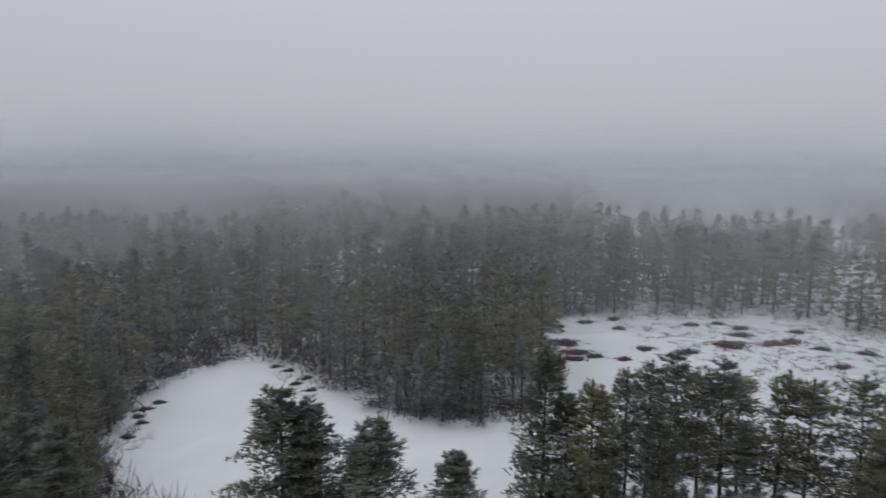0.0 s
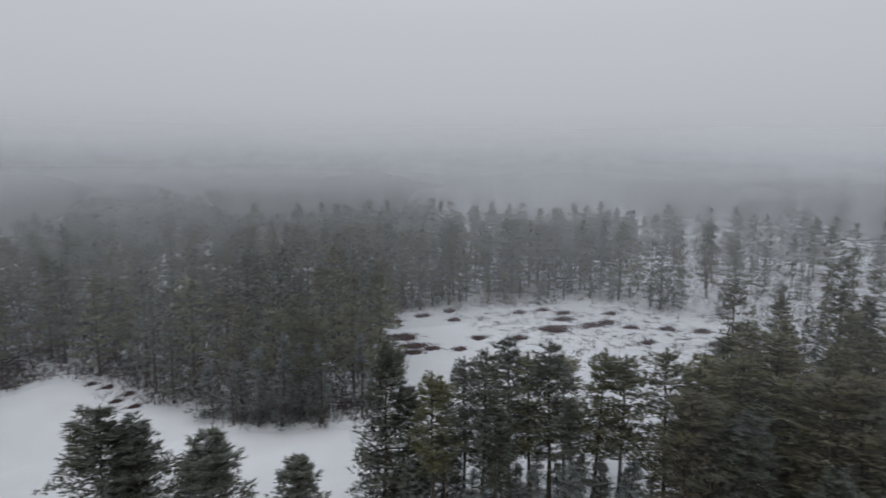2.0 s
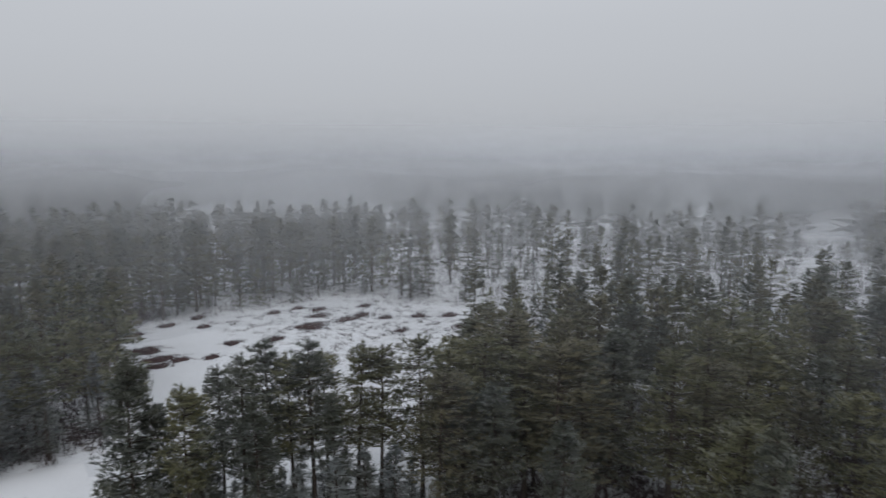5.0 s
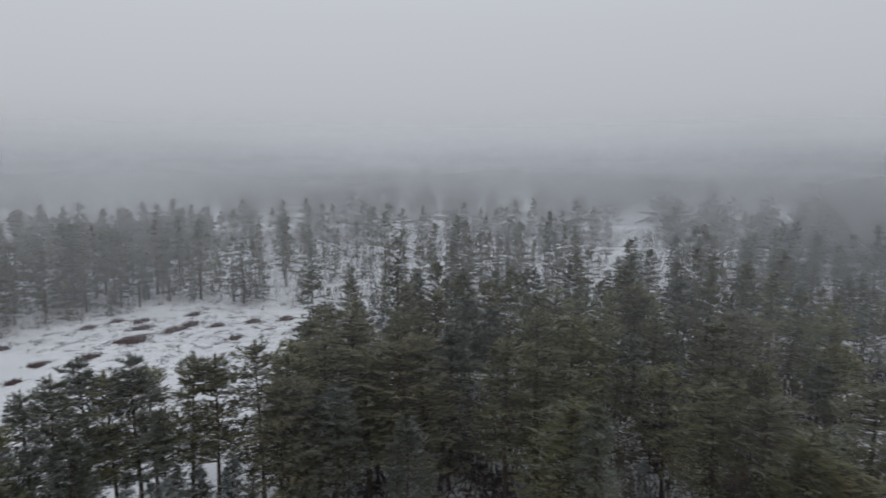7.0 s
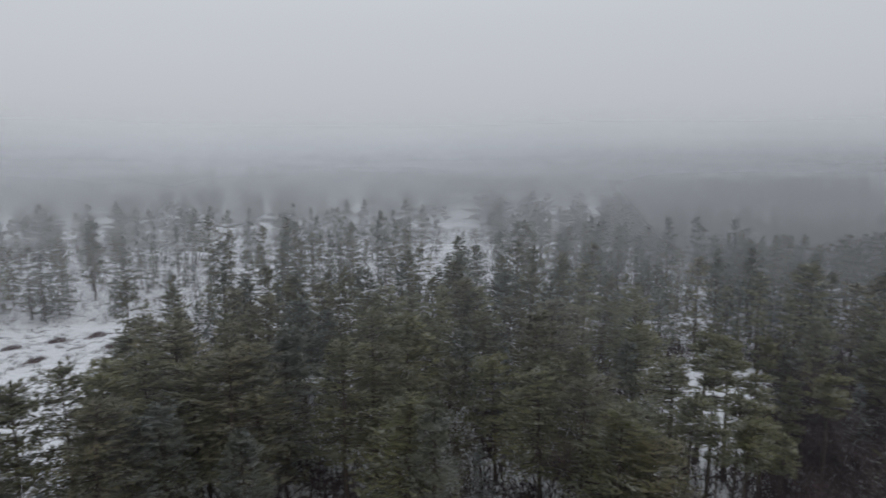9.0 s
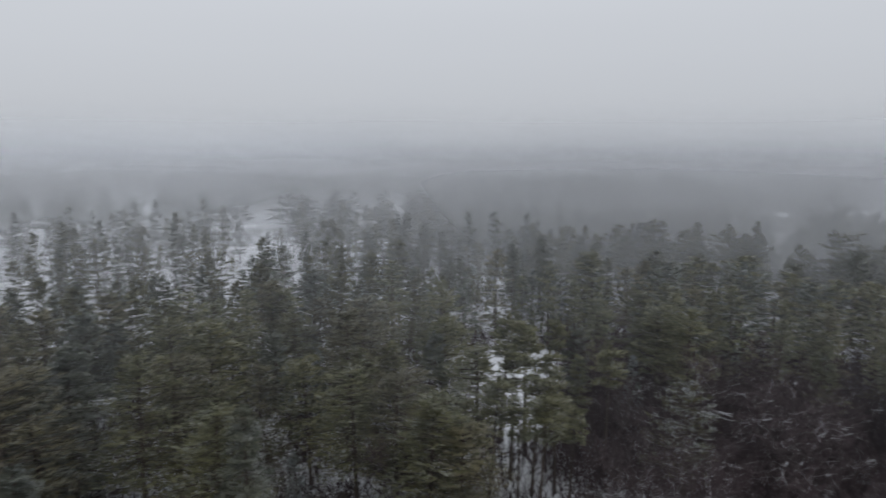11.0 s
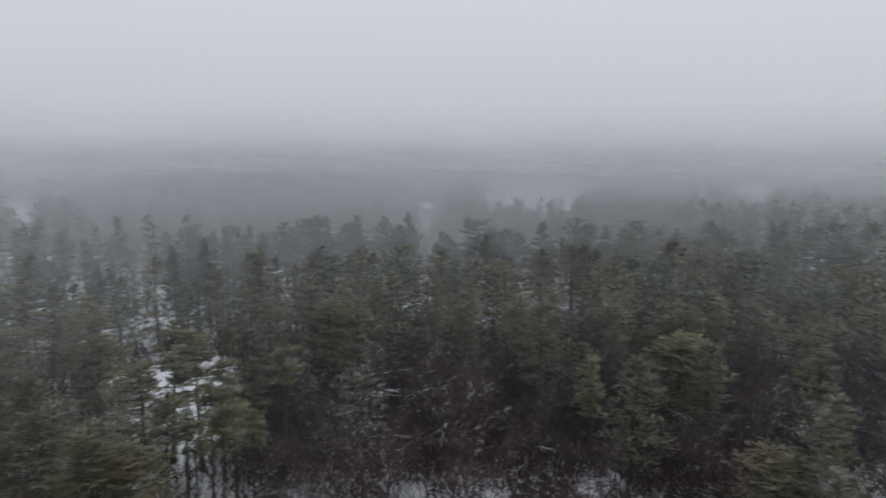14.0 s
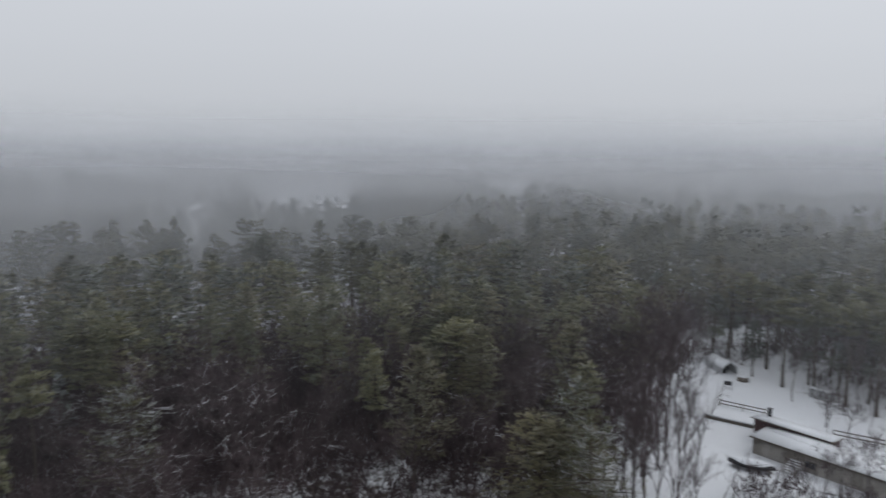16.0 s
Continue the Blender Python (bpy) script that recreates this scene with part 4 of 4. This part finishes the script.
x, y, d, az, g = scatter(1.5, 90, 135, 53, -20, -6)
k = (oval(x, y, [(-23.5, 113, 6.0, 12, 8)]) < 1) & (g.uniform(size=len(d)) < 0.75)
brush("inlet_brush", "brown leafless shrubs crowding the pond inlet", x[k], y[k], g.uniform(0.6, 2.2, k.sum()), 14, 0.09, M_BRUSH, 0.5)

# ---- the bog: patches of leatherleaf, hummocks, a fallen log ----


def shrub_patch(x, y, a, b, h, turn):
    g = np.random.default_rng(int(abs(x * 31 + y * 17)))
    n = int(26 * a * b) + 40
    r, t = np.sqrt(g.uniform(0, 1.25, n)), g.uniform(0, 2 * np.pi, n)
    edge = 0.85 + 0.24 * np.sin(3 * t + x) + 0.16 * np.sin(5 * t + y) + 0.18 * np.sin(9 * t + x + y)
    c = np.column_stack([r * np.cos(t) * a * edge, r * np.sin(t) * b * edge, h * np.maximum(0.05, 1 - r ** 2.5) * g.uniform(0.5, 1.1, n)])
    v, f = tufts(g, c, np.tile([0, 0, 0.6], (n, 1)), 3, 0.36, 0.10, 0.8)
    s = np.linspace(0, 2 * np.pi, 14, endpoint=False)
    e = 1 + 0.22 * np.sin(3 * s + x) + 0.12 * np.sin(5 * s + y)
    mound = np.concatenate([np.column_stack([np.cos(s) * a * e * 0.66, np.sin(s) * b * e * 0.66, np.full(14, -0.1)]),
                            np.column_stack([np.cos(s) * a * e * 0.48, np.sin(s) * b * e * 0.48, np.full(14, h * 0.5)]), [[0, 0, h * 0.7]]])
    i = np.arange(14)
    j = (i + 1) % 14
    mf = np.concatenate([np.stack([i, j, j + 14], 1), np.stack([i, j + 14, i + 14], 1), np.stack([i + 14, j + 14, np.full(14, 28)], 1)])
    root = new("shrub_patch")
    part("mound", soup("mound", mound, mf, [M_MAROON], smooth=True), root)
    tagged(part("foliage", soup("foliage", v, f, [M_MAROON]), root), kind="stuff")
    root.matrix_basis = pose(x, y, 0.06, 0, 0, turn)
    return tagged(root, "low maroon leatherleaf shrubs on the snowy bog", "shrub", "leatherleaf patches")


for x, y, a, b in ((24, 127, 4.6, 3.0), (25, 120.5, 4.4, 1.9), (24, 116.5, 3.2, 1.5), (28, 118, 2.2, 1.3), (33, 116.3, 2.0, 1.0), (38.8, 123, 2.2, 1.6),
                   (56.5, 126, 4.8, 3.6), (54.6, 142, 2.1, 1.5), (64.3, 139, 2.8, 1.6), (61.8, 133.5, 2.8, 2.0), (65.5, 127, 4.2, 2.0), (70, 128.5, 2.6, 2.2),
                   (73.1, 123.4, 2.0, 1.4), (80, 120.5, 2.6, 1.9), (70.2, 112.2, 2.2, 1.3), (46.5, 121, 2.6, 1.5), (38, 138.6, 2.2, 1.2), (25, 140, 2.6, 1.5),
                   (32, 144, 2.6, 1.4), (39, 147, 2.4, 1.4), (46, 149, 2.8, 1.4), (83, 108, 3.4, 1.6), (86, 117, 2.6, 1.8), (61, 143, 2.0, 1.2), (75, 136, 2.4, 1.2)):
    shrub_patch(x, y, a, b, 0.75, 8 * math.sin(x))
for x, y, a, b in ((-42, 94, 1.3, 0.7), (-43, 91.3, 1.5, 0.8), (-42.6, 88.6, 1.1, 0.8), (-41.2, 86.4, 0.9, 0.6), (-41, 81.6, 1.0, 0.8), (-29, 111.4, 1.1, 0.7), (-26.2, 109.3, 1.5, 0.9),
                   (-22.4, 105.4, 1.4, 1.0), (-23.6, 102.4, 1.2, 0.6), (-20.6, 99.6, 1.3, 0.7), (-10.4, 94.2, 1.0, 0.6), (4.8, 86.2, 1.2, 0.7), (6.8, 86.9, 1.3, 0.8), (0.6, 87.4, 1.0, 0.6), (-5, 90, 0.9, 0.6)):
    shrub_patch(x, y, a, b, 0.42, 20)
g = np.random.default_rng(9)
hx, hy = g.uniform(40, 90, 620), g.uniform(90, 146, 620)
k = oval(hx, hy, BOG) < 0.93
hx, hy = hx[k], hy[k]
c = np.repeat(np.stack([hx, hy, np.full(len(hx), 0.1)], 1), 14, 0)
c[:, :2] += g.normal(0, 0.45, (len(c), 2))
v, f = tufts(g, c, np.tile([0, 0, 0.5], (len(c), 1)), 1, 0.4, 0.14, 0.7)
tagged(new("bog_grass", soup("bog_grass", v, f, [M_PALE])), "dead grass tufts poking through the bog snow", "grass", kind="stuff")

# ---- things on the banks and in the yard ----


def fallen_log(x, y, length, r, turn, lift):
    g = np.random.default_rng(2)
    z = float(land(x, y)) + lift
    pts = np.column_stack([np.linspace(-0.5, 0.5, 6) * length, g.normal(0, 0.05, 6), np.linspace(0, 0.35, 6)])
    rad = np.linspace(r, r * 0.45, 6)
    pieces = [(*sticks(pts[i:i + 1], pts[i + 1:i + 2], rad[i], rad[i + 1], 7), 0) for i in range(5)]
    b = pts[[1, 3, 4]]
    pieces.append((*sticks(b, b + np.array([[0.3, 0.5, 0.4], [0.4, -0.6, 0.3], [0.3, 0.3, 0.5]]), 0.05, 0.015, 4), 0))
    v, f, _ = join(pieces)
    ob = new("fallen_log", soup("fallen_log", v, f, [M_TWIG], smooth=True))
    ob.matrix_basis = pose(x, y, z, 0, 0, turn)
    return tagged(ob, "fallen grey log with snow along its top", "log")


fallen_log(77.6, 141.4, 7.0, 0.2, -4, 0.15)


def slab(points, thick):
    """A plate from a few corner points, thickened downwards."""
    bm = bmesh.new()
    top = [bm.verts.new(p) for p in points]
    low = [bm.verts.new((p[0], p[1], p[2] - thick)) for p in points]
    bm.faces.new(top)
    bm.faces.new(low[::-1])
    n = len(top)
    for i in range(n):
        bm.faces.new((top[i], low[i], low[(i + 1) % n], top[(i + 1) % n]))
    bmesh.ops.recalc_face_normals(bm, faces=bm.faces[:])
    return bm


def snow_slab(points, thick):
    bm = slab(points, thick)
    bmesh.ops.bevel(bm, geom=bm.edges[:], offset=thick * 0.45, segments=3, affect="EDGES")
    return bm


def mirrored(bm, flip):
    bm.transform(flip)
    bmesh.ops.recalc_face_normals(bm, faces=bm.faces[:])
    return bm


def house(x, y, turn):
    """A low house: a maroon-sided upper part behind a grey-sided lower part with a nearly flat roof deep in snow."""
    root = new("house")
    flip = Matrix.Translation((15.2, 0, 0)) @ Matrix.Diagonal((-1, 1, 1, 1))
    part("wall", done(mirrored(boxes([((7.6, -2.0, 1.05), (15.2, 4.0, 2.1), 0)], 0.03), flip), "wall", M_GREY_WALL), root, "weathered grey siding")
    for i in range(10):
        part("siding_board", done(mirrored(boxes([((7.6, 0.02, 0.12 + i * 0.21), (15.24, 0.05, 0.19), 0)], 0.012), flip), "siding_board", M_GREY_WALL), root)
    part("corner_post", done(mirrored(boxes([((0.0, 0.03, 1.07), (0.14, 0.14, 2.14), 0)], 0.01), flip), "corner_post", M_WOOD), root)
    for px, pw in ((2.2, 2.6), (8.9, 3.4), (12.9, 2.4)):
        part("wall_panel", done(mirrored(boxes([((px, 0.075, 1.0), (pw, 0.04, 1.6), 0)], 0.01), flip), "wall_panel", M_PANEL), root, "paler weathered panel")
    part("upper_wall", done(mirrored(boxes([((2.4, -5.6, 1.13), (8.8, 3.0, 2.26), 0)], 0.03), flip), "upper_wall", M_RED_WALL), root, "maroon clapboard siding")
    for i in range(4):
        part("clapboard", done(mirrored(boxes([((2.4, -4.085, 2.06 + i * 0.17), (8.84, 0.05, 0.155), 0)], 0.01), flip), "clapboard", M_RED_WALL), root)
    part("roof", done(mirrored(slab([(-0.4, 0.45, 2.24), (15.6, 0.45, 2.24), (15.6, -4.05, 2.2), (-0.4, -4.05, 2.2)], 0.14), flip), "roof", M_WOOD), root)
    part("roof_snow", done(mirrored(snow_slab([(-0.36, 0.38, 2.40), (15.5, 0.38, 2.40), (15.5, -4.04, 2.38), (-0.36, -4.04, 2.32)], 0.17), flip), "roof_snow", M_SNOW, True), root, "thick white snow on the lower roof")
    part("snow_drift", done(mirrored(snow_slab([(0.5, -2.6, 2.38), (8.6, -1.8, 2.42), (7.4, -4.03, 2.66), (1.0, -4.03, 2.44)], 0.16), flip), "snow_drift", M_SNOW, True), root, "drift banked against the upper wall")
    part("upper_roof", done(mirrored(slab([(-2.4, -3.75, 2.86), (7.2, -3.75, 2.86), (7.2, -7.3, 2.4), (-2.4, -7.3, 2.4)], 0.1), flip), "upper_roof", M_WOOD), root)
    part("upper_roof_snow", done(mirrored(snow_slab([(-2.35, -3.8, 2.97), (7.1, -3.8, 2.97), (7.1, -7.25, 2.52), (-2.35, -7.25, 2.52)], 0.12), flip), "upper_roof_snow", M_SNOW, True), root)
    chim = part("chimney", done(mirrored(boxes([((-1.2, -6.4, 3.0), (0.4, 0.4, 1.2), 0), ((-1.2, -6.4, 3.64), (0.6, 0.6, 0.12), 0)], 0.02), flip), "chimney", M_DARK), root, "dark metal-clad chimney")
    for wx in (6.4,):
        w = part("window", done(mirrored(boxes([((wx, 0.06, 1.42), (1.3, 0.07, 0.08), 0), ((wx, 0.06, 0.62), (1.3, 0.07, 0.08), 0), ((wx - 0.61, 0.06, 1.02), (0.08, 0.07, 0.72), 0),
                                       ((wx + 0.61, 0.06, 1.02), (0.08, 0.07, 0.72), 0), ((wx, 0.06, 1.02), (0.05, 0.06, 0.72), 0)]), flip), "window", M_WOOD), root)
        part("pane", done(mirrored(boxes([((wx, 0.048, 1.02), (1.14, 0.02, 0.72), 0)]), flip), "pane", M_GLASS), w)
    root.matrix_basis = pose(x, y, float(land(x, y)) - 0.1, 0, 0, turn)
    return tagged(root, "low grey and maroon house with snow-covered roofs", "house")


def shelter(x, y, turn):
    """A gabled white tarpaulin garage with an open dark end."""
    root = new("shelter")
    L, W, H, P = 5.2, 2.7, 1.15, 2.05

    def skin(t):
        return [(-L / 2, -W / 2 - t, 0), (-L / 2, -W / 2 - t, H), (-L / 2, 0, P + t), (-L / 2, W / 2 + t, H), (-L / 2, W / 2 + t, 0)]
    bm = bmesh.new()
    o, i = skin(0.0), skin(-0.06)
    a = [[bm.verts.new((sx * L / 2, p[1], p[2])) for p in o] for sx in (-1, 1)]
    b = [[bm.verts.new((sx * L / 2, p[1], p[2])) for p in i] for sx in (-1, 1)]
    for k in range(4):
        bm.faces.new((a[0][k], a[0][k + 1], a[1][k + 1], a[1][k]))
        bm.faces.new((b[0][k + 1], b[0][k], b[1][k], b[1][k + 1]))
        for e in (0, 1):
            bm.faces.new((a[e][k], b[e][k], b[e][k + 1], a[e][k + 1]))
    bm.faces.new([v for v in b[0]])
    bmesh.ops.recalc_face_normals(bm, faces=bm.faces[:])
    part("cover", done(bm, "cover", M_TARP), root, "white tarpaulin cover")
    part("roof_snow", done(snow_slab([(-L / 2, 0.02, P + 0.12), (L / 2, 0.02, P + 0.12), (L / 2, -W / 2, H + 0.1), (-L / 2, -W / 2, H + 0.1)], 0.1), "roof_snow", M_SNOW, True), root)
    part("roof_snow", done(snow_slab([(-L / 2, W / 2, H + 0.1), (L / 2, W / 2, H + 0.1), (L / 2, -0.02, P + 0.12), (-L / 2, -0.02, P + 0.12)], 0.1), "roof_snow", M_SNOW, True), root)
    for sx in (-0.5, 0.0, 0.47):
        v, f, _ = join([(*sticks(np.array([[sx * L, s * (W / 2 - 0.1), 0], [sx * L, s * (W / 2 - 0.1), H]]), np.array([[sx * L, s * (W / 2 - 0.1), H], [sx * L, 0, P - 0.1]]), 0.03, 0.03, 6), 0) for s in (-1, 1)])
        part("hoop", soup("hoop", v, f, [M_DARK]), root, "steel tube hoop")
    part("stored_goods", done(boxes([((-0.6, 0.2, 0.48), (2.6, 1.4, 0.95), 4), ((1.4, -0.5, 0.4), (0.9, 0.8, 0.75), 15)], 0.05), "stored_goods", M_DARK), root)
    root.matrix_basis = pose(x, y, float(land(x, y)) - 0.03, 0, 0, turn)
    return tagged(root, "white tarpaulin shelter with a dark open end", "shelter")


def board_stack(x, y, turn, n, length, width):
    root = new("board_stack")
    for i in range(n):
        part("board", done(boxes([((0.05 * math.sin(i * 2.1), 0.04 * math.cos(i * 3.3), 0.14 + i * 0.3), (length, width, 0.12), 2 * math.sin(i))], 0.01), "board", M_TARP), root)
        part("spacer", done(boxes([((sx * length * 0.4, 0, 0.14 + i * 0.3 - 0.14), (0.5, width * 0.8, 0.17), 0) for sx in (-1, 0, 1)]), "spacer", M_DARK), root)
    part("snow_cap", done(snow_slab([(-length / 2, -width / 2, 0.04 + n * 0.3), (length / 2, -width / 2, 0.04 + n * 0.3), (length / 2, width / 2, 0.04 + n * 0.3), (-length / 2, width / 2, 0.04 + n * 0.3)], 0.12), "snow_cap", M_SNOW, True), root)
    root.matrix_basis = pose(x, y, float(land(x, y)) - 0.02, 0, 0, turn)
    return tagged(root, "snow-topped stack of boards on spacers", "lumber stack")


def low_wall(x0, y0, x1, y1, h, thick, label):
    root = new("retaining_wall")
    L, a = math.hypot(x1 - x0, y1 - y0), math.degrees(math.atan2(y1 - y0, x1 - x0))
    n = int(L / 2.0) + 1
    for i in range(3):
        part("timber", done(boxes([((L / 2, 0.01 * i, h * (i + 0.5) / 3), (L, thick, h / 3 - 0.02), 0)], 0.02), "timber", M_WOOD), root)
    for i in range(n):
        part("post", done(boxes([((0.2 + i * (L - 0.4) / max(1, n - 1), 0.16 + thick / 2, h / 2), (0.12, 0.12, h), 0)], 0.01), "post", M_WOOD), root)
    part("snow_cap", done(snow_slab([(0, -thick * 0.8, h + 0.16), (L, -thick * 0.8, h + 0.16), (L, thick * 0.6, h + 0.16), (0, thick * 0.6, h + 0.16)], 0.18), "snow_cap", M_SNOW, True), root)
    root.matrix_basis = pose(x0, y0, float(land((x0 + x1) / 2, (y0 + y1) / 2)) - 0.04, 0, 0, a)
    return tagged(root, label, "wall")


def rail_fence(x0, y0, x1, y1, h):
    root = new("rail_fence")
    L, a = math.hypot(x1 - x0, y1 - y0), math.degrees(math.atan2(y1 - y0, x1 - x0))
    n = max(2, int(L / 2.2) + 1)
    for i in range(n):
        part("post", done(boxes([((i * L / (n - 1), 0, h / 2), (0.12, 0.12, h), 0)], 0.01), "post", M_WOOD), root)
    for z in (0.45, 0.95):
        part("rail", done(boxes([((L / 2, 0.08, h * z), (L, 0.06, 0.14), 0)], 0.01), "rail", M_WOOD), root)
        part("snow_cap", done(boxes([((L / 2, 0.08, h * z + 0.1), (L, 0.07, 0.06), 0)], 0.02), "snow_cap", M_SNOW), root)
    root.matrix_basis = pose(x0, y0, float(land((x0 + x1) / 2, (y0 + y1) / 2)) - 0.04, 0, 0, a)
    return tagged(root, "two-rail timber fence with snow on its rails", "fence")


def steps(x, y, turn):
    root = new("outdoor_steps")
    for i in range(6):
        part("tread", done(boxes([((0, -0.3 * i, 0.18 * (i + 1)), (1.3, 0.28, 0.05), 0)], 0.01), "tread", M_WOOD), root)
        part("snow", done(boxes([((0, -0.3 * i, 0.18 * (i + 1) + 0.06), (1.26, 0.25, 0.07), 0)], 0.025), "snow", M_SNOW), root)
    for sx in (-0.68, 0.68):
        bm = slab([(sx - 0.03, 0.2, 0.12), (sx + 0.03, 0.2, 0.12), (sx + 0.03, -1.7, 1.2), (sx - 0.03, -1.7, 1.2)], 0.26)
        part("stringer", done(bm, "stringer", M_WOOD), root)
        part("newel", done(boxes([((sx, 0.15, 0.55), (0.09, 0.09, 1.1), 0), ((sx, -1.65, 1.05), (0.09, 0.09, 2.1), 0)]), "newel", M_WOOD), root)
    root.matrix_basis = pose(x, y, float(land(x, y)) - 0.02, 0, 0, turn)
    return tagged(root, "timber outdoor steps with snow on each tread", "steps")


def boat(x, y, turn):
    """An upturned boat on trestles, its hull under snow."""
    root = new("upturned_boat")
    L, W, H = 5.0, 2.1, 0.75
    s, t = np.meshgrid(np.linspace(-1, 1, 17), np.linspace(-1, 1, 9), indexing="ij")
    half = W / 2 * (1 - np.abs(s) ** 2.6) + 0.03
    def hull(grow, zoff):
        return np.stack([s * (L / 2 + grow), t * (half + grow), zoff + H * (1 - 0.75 * np.abs(t) ** 2.2) * (1 - 0.25 * s ** 2)], -1).reshape(-1, 3)
    i, j = np.meshgrid(np.arange(16), np.arange(8), indexing="ij")
    q = (i * 9 + j).ravel()
    faces = np.concatenate([np.stack([q, q + 9, q + 10], 1), np.stack([q, q + 10, q + 1], 1)])
    ob = part("hull", soup("hull", hull(0, 0.35), faces, [M_DARK], smooth=True), root, "dark hull")
    ob.modifiers.new("thick", "SOLIDIFY").thickness = 0.04
    ob = part("snow_cover", soup("snow_cover", hull(-0.14, 0.47), faces, [M_SNOW], smooth=True), root, "smooth snow over the hull")
    ob.modifiers.new("thick", "SOLIDIFY").thickness = 0.1
    for sx in (-1.7, 1.7):
        part("trestle", done(boxes([((sx, 0, 0.42), (0.12, 1.5, 0.12), 0), ((sx, -0.6, 0.2), (0.1, 0.1, 0.42), 0), ((sx, 0.6, 0.2), (0.1, 0.1, 0.42), 0)]), "trestle", M_WOOD), root)
    root.matrix_basis = pose(x, y, float(land(x, y)) - 0.02, 0, 0, turn)
    return tagged(root, "upturned dark boat on trestles under snow", "boat")


def drum(name, x, y, r, h, mat, label, category):
    bm = bmesh.new()
    bmesh.ops.create_cone(bm, cap_ends=True, segments=20, radius1=r, radius2=r * 0.97, depth=h, matrix=Matrix.Translation((0, 0, h / 2)))
    bmesh.ops.bevel(bm, geom=bm.edges[:], offset=0.04, segments=2, affect="EDGES")
    root = new(name)
    part("body", done(bm, "body", mat, True), root)
    bm = bmesh.new()
    bmesh.ops.create_uvsphere(bm, u_segments=20, v_segments=8, radius=1.0, matrix=Matrix.Translation((0, 0, h)) @ Matrix.Diagonal((r * 0.96, r * 0.96, 0.22, 1)))
    part("snow_cap", done(bm, "snow_cap", M_SNOW, True), root)
    root.matrix_basis = pose(x, y, float(land(x, y)) - 0.03)
    return tagged(root, label, category)


house(19.0, -75.8, 0)
shelter(52.3, -101.9, 149)
board_stack(36.4, -100.8, 172, 5, 3.0, 1.2)
board_stack(33.8, -99.3, 165, 1, 1.6, 0.8)
low_wall(43.5, -81.3, 37.6, -82.9, 0.5, 0.3, "low timber retaining wall capped with snow")
rail_fence(44.4, -86.8, 38.5, -88.3, 0.9)
rail_fence(30.0, -88.0, 22.4, -90.4, 1.0)
steps(29.2, -73.7, 0)
boat(32.4, -71.6, 22)
drum("water_butt", 47.3, -99.4, 0.85, 0.8, M_WOOD, "round wooden tub heaped with snow", "tub")
root = new("grill")
part("box", done(boxes([((0, 0, 0.85), (1.1, 0.6, 0.45), 0), ((0, 0, 1.15), (0.9, 0.5, 0.2), 0)], 0.06), "box", M_DARK), root)
for sx in (-0.45, 0.45):
    for sy in (-0.22, 0.22):
        part("leg", done(boxes([((sx, sy, 0.32), (0.06, 0.06, 0.66), 0)]), "leg", M_DARK), root)
part("snow_cap", done(boxes([((0, 0, 1.28), (0.8, 0.42, 0.08), 0)], 0.03), "snow_cap", M_SNOW), root)
root.matrix_basis = pose(47.1, -94.3, float(land(47.1, -94.3)) - 0.01, 0, 0, 25)
tagged(root, "black covered grill standing in the snow", "grill")


def far_house(x, y, z, turn, size):
    """A distant house of which the snowy roof shows above the trees."""
    root = new("far_house")
    a, b = size
    part("wall", done(boxes([((0, 0, z / 2 - 0.8), (a, b, z + 1.4), 0)], 0.05), "wall", M_GREY_WALL), root)
    for s in (-1, 1):
        part("roof_snow", done(slab([(-a / 2 - 0.4, s * (b / 2 + 0.4), z), (a / 2 + 0.4, s * (b / 2 + 0.4), z), (a / 2 + 0.4, 0, z + b * 0.35), (-a / 2 - 0.4, 0, z + b * 0.35)][::s], 0.25), "roof_snow", M_SNOW), root, "roof white with snow")
    for wx in (-0.3, 0.0, 0.3):
        w = part("window", done(boxes([((wx * a, b / 2 + 0.02, z * 0.6), (1.2, 0.1, 1.4), 0)]), "window", M_WOOD), root)
        part("pane", done(boxes([((wx * a, b / 2 + 0.06, z * 0.6), (1.0, 0.06, 1.2), 0)]), "pane", M_GLASS), w)
    root.matrix_basis = pose(x, y, float(land(x, y)) - 0.05, 0, 0, turn)
    return tagged(root, "distant house with a snow-white roof in the fog", "house")


far_house(341, -343, 9, 45, (12, 8))
far_house(326, -352, 9, 45, (8, 7))
far_house(309, -106, 6, 20, (7, 6))
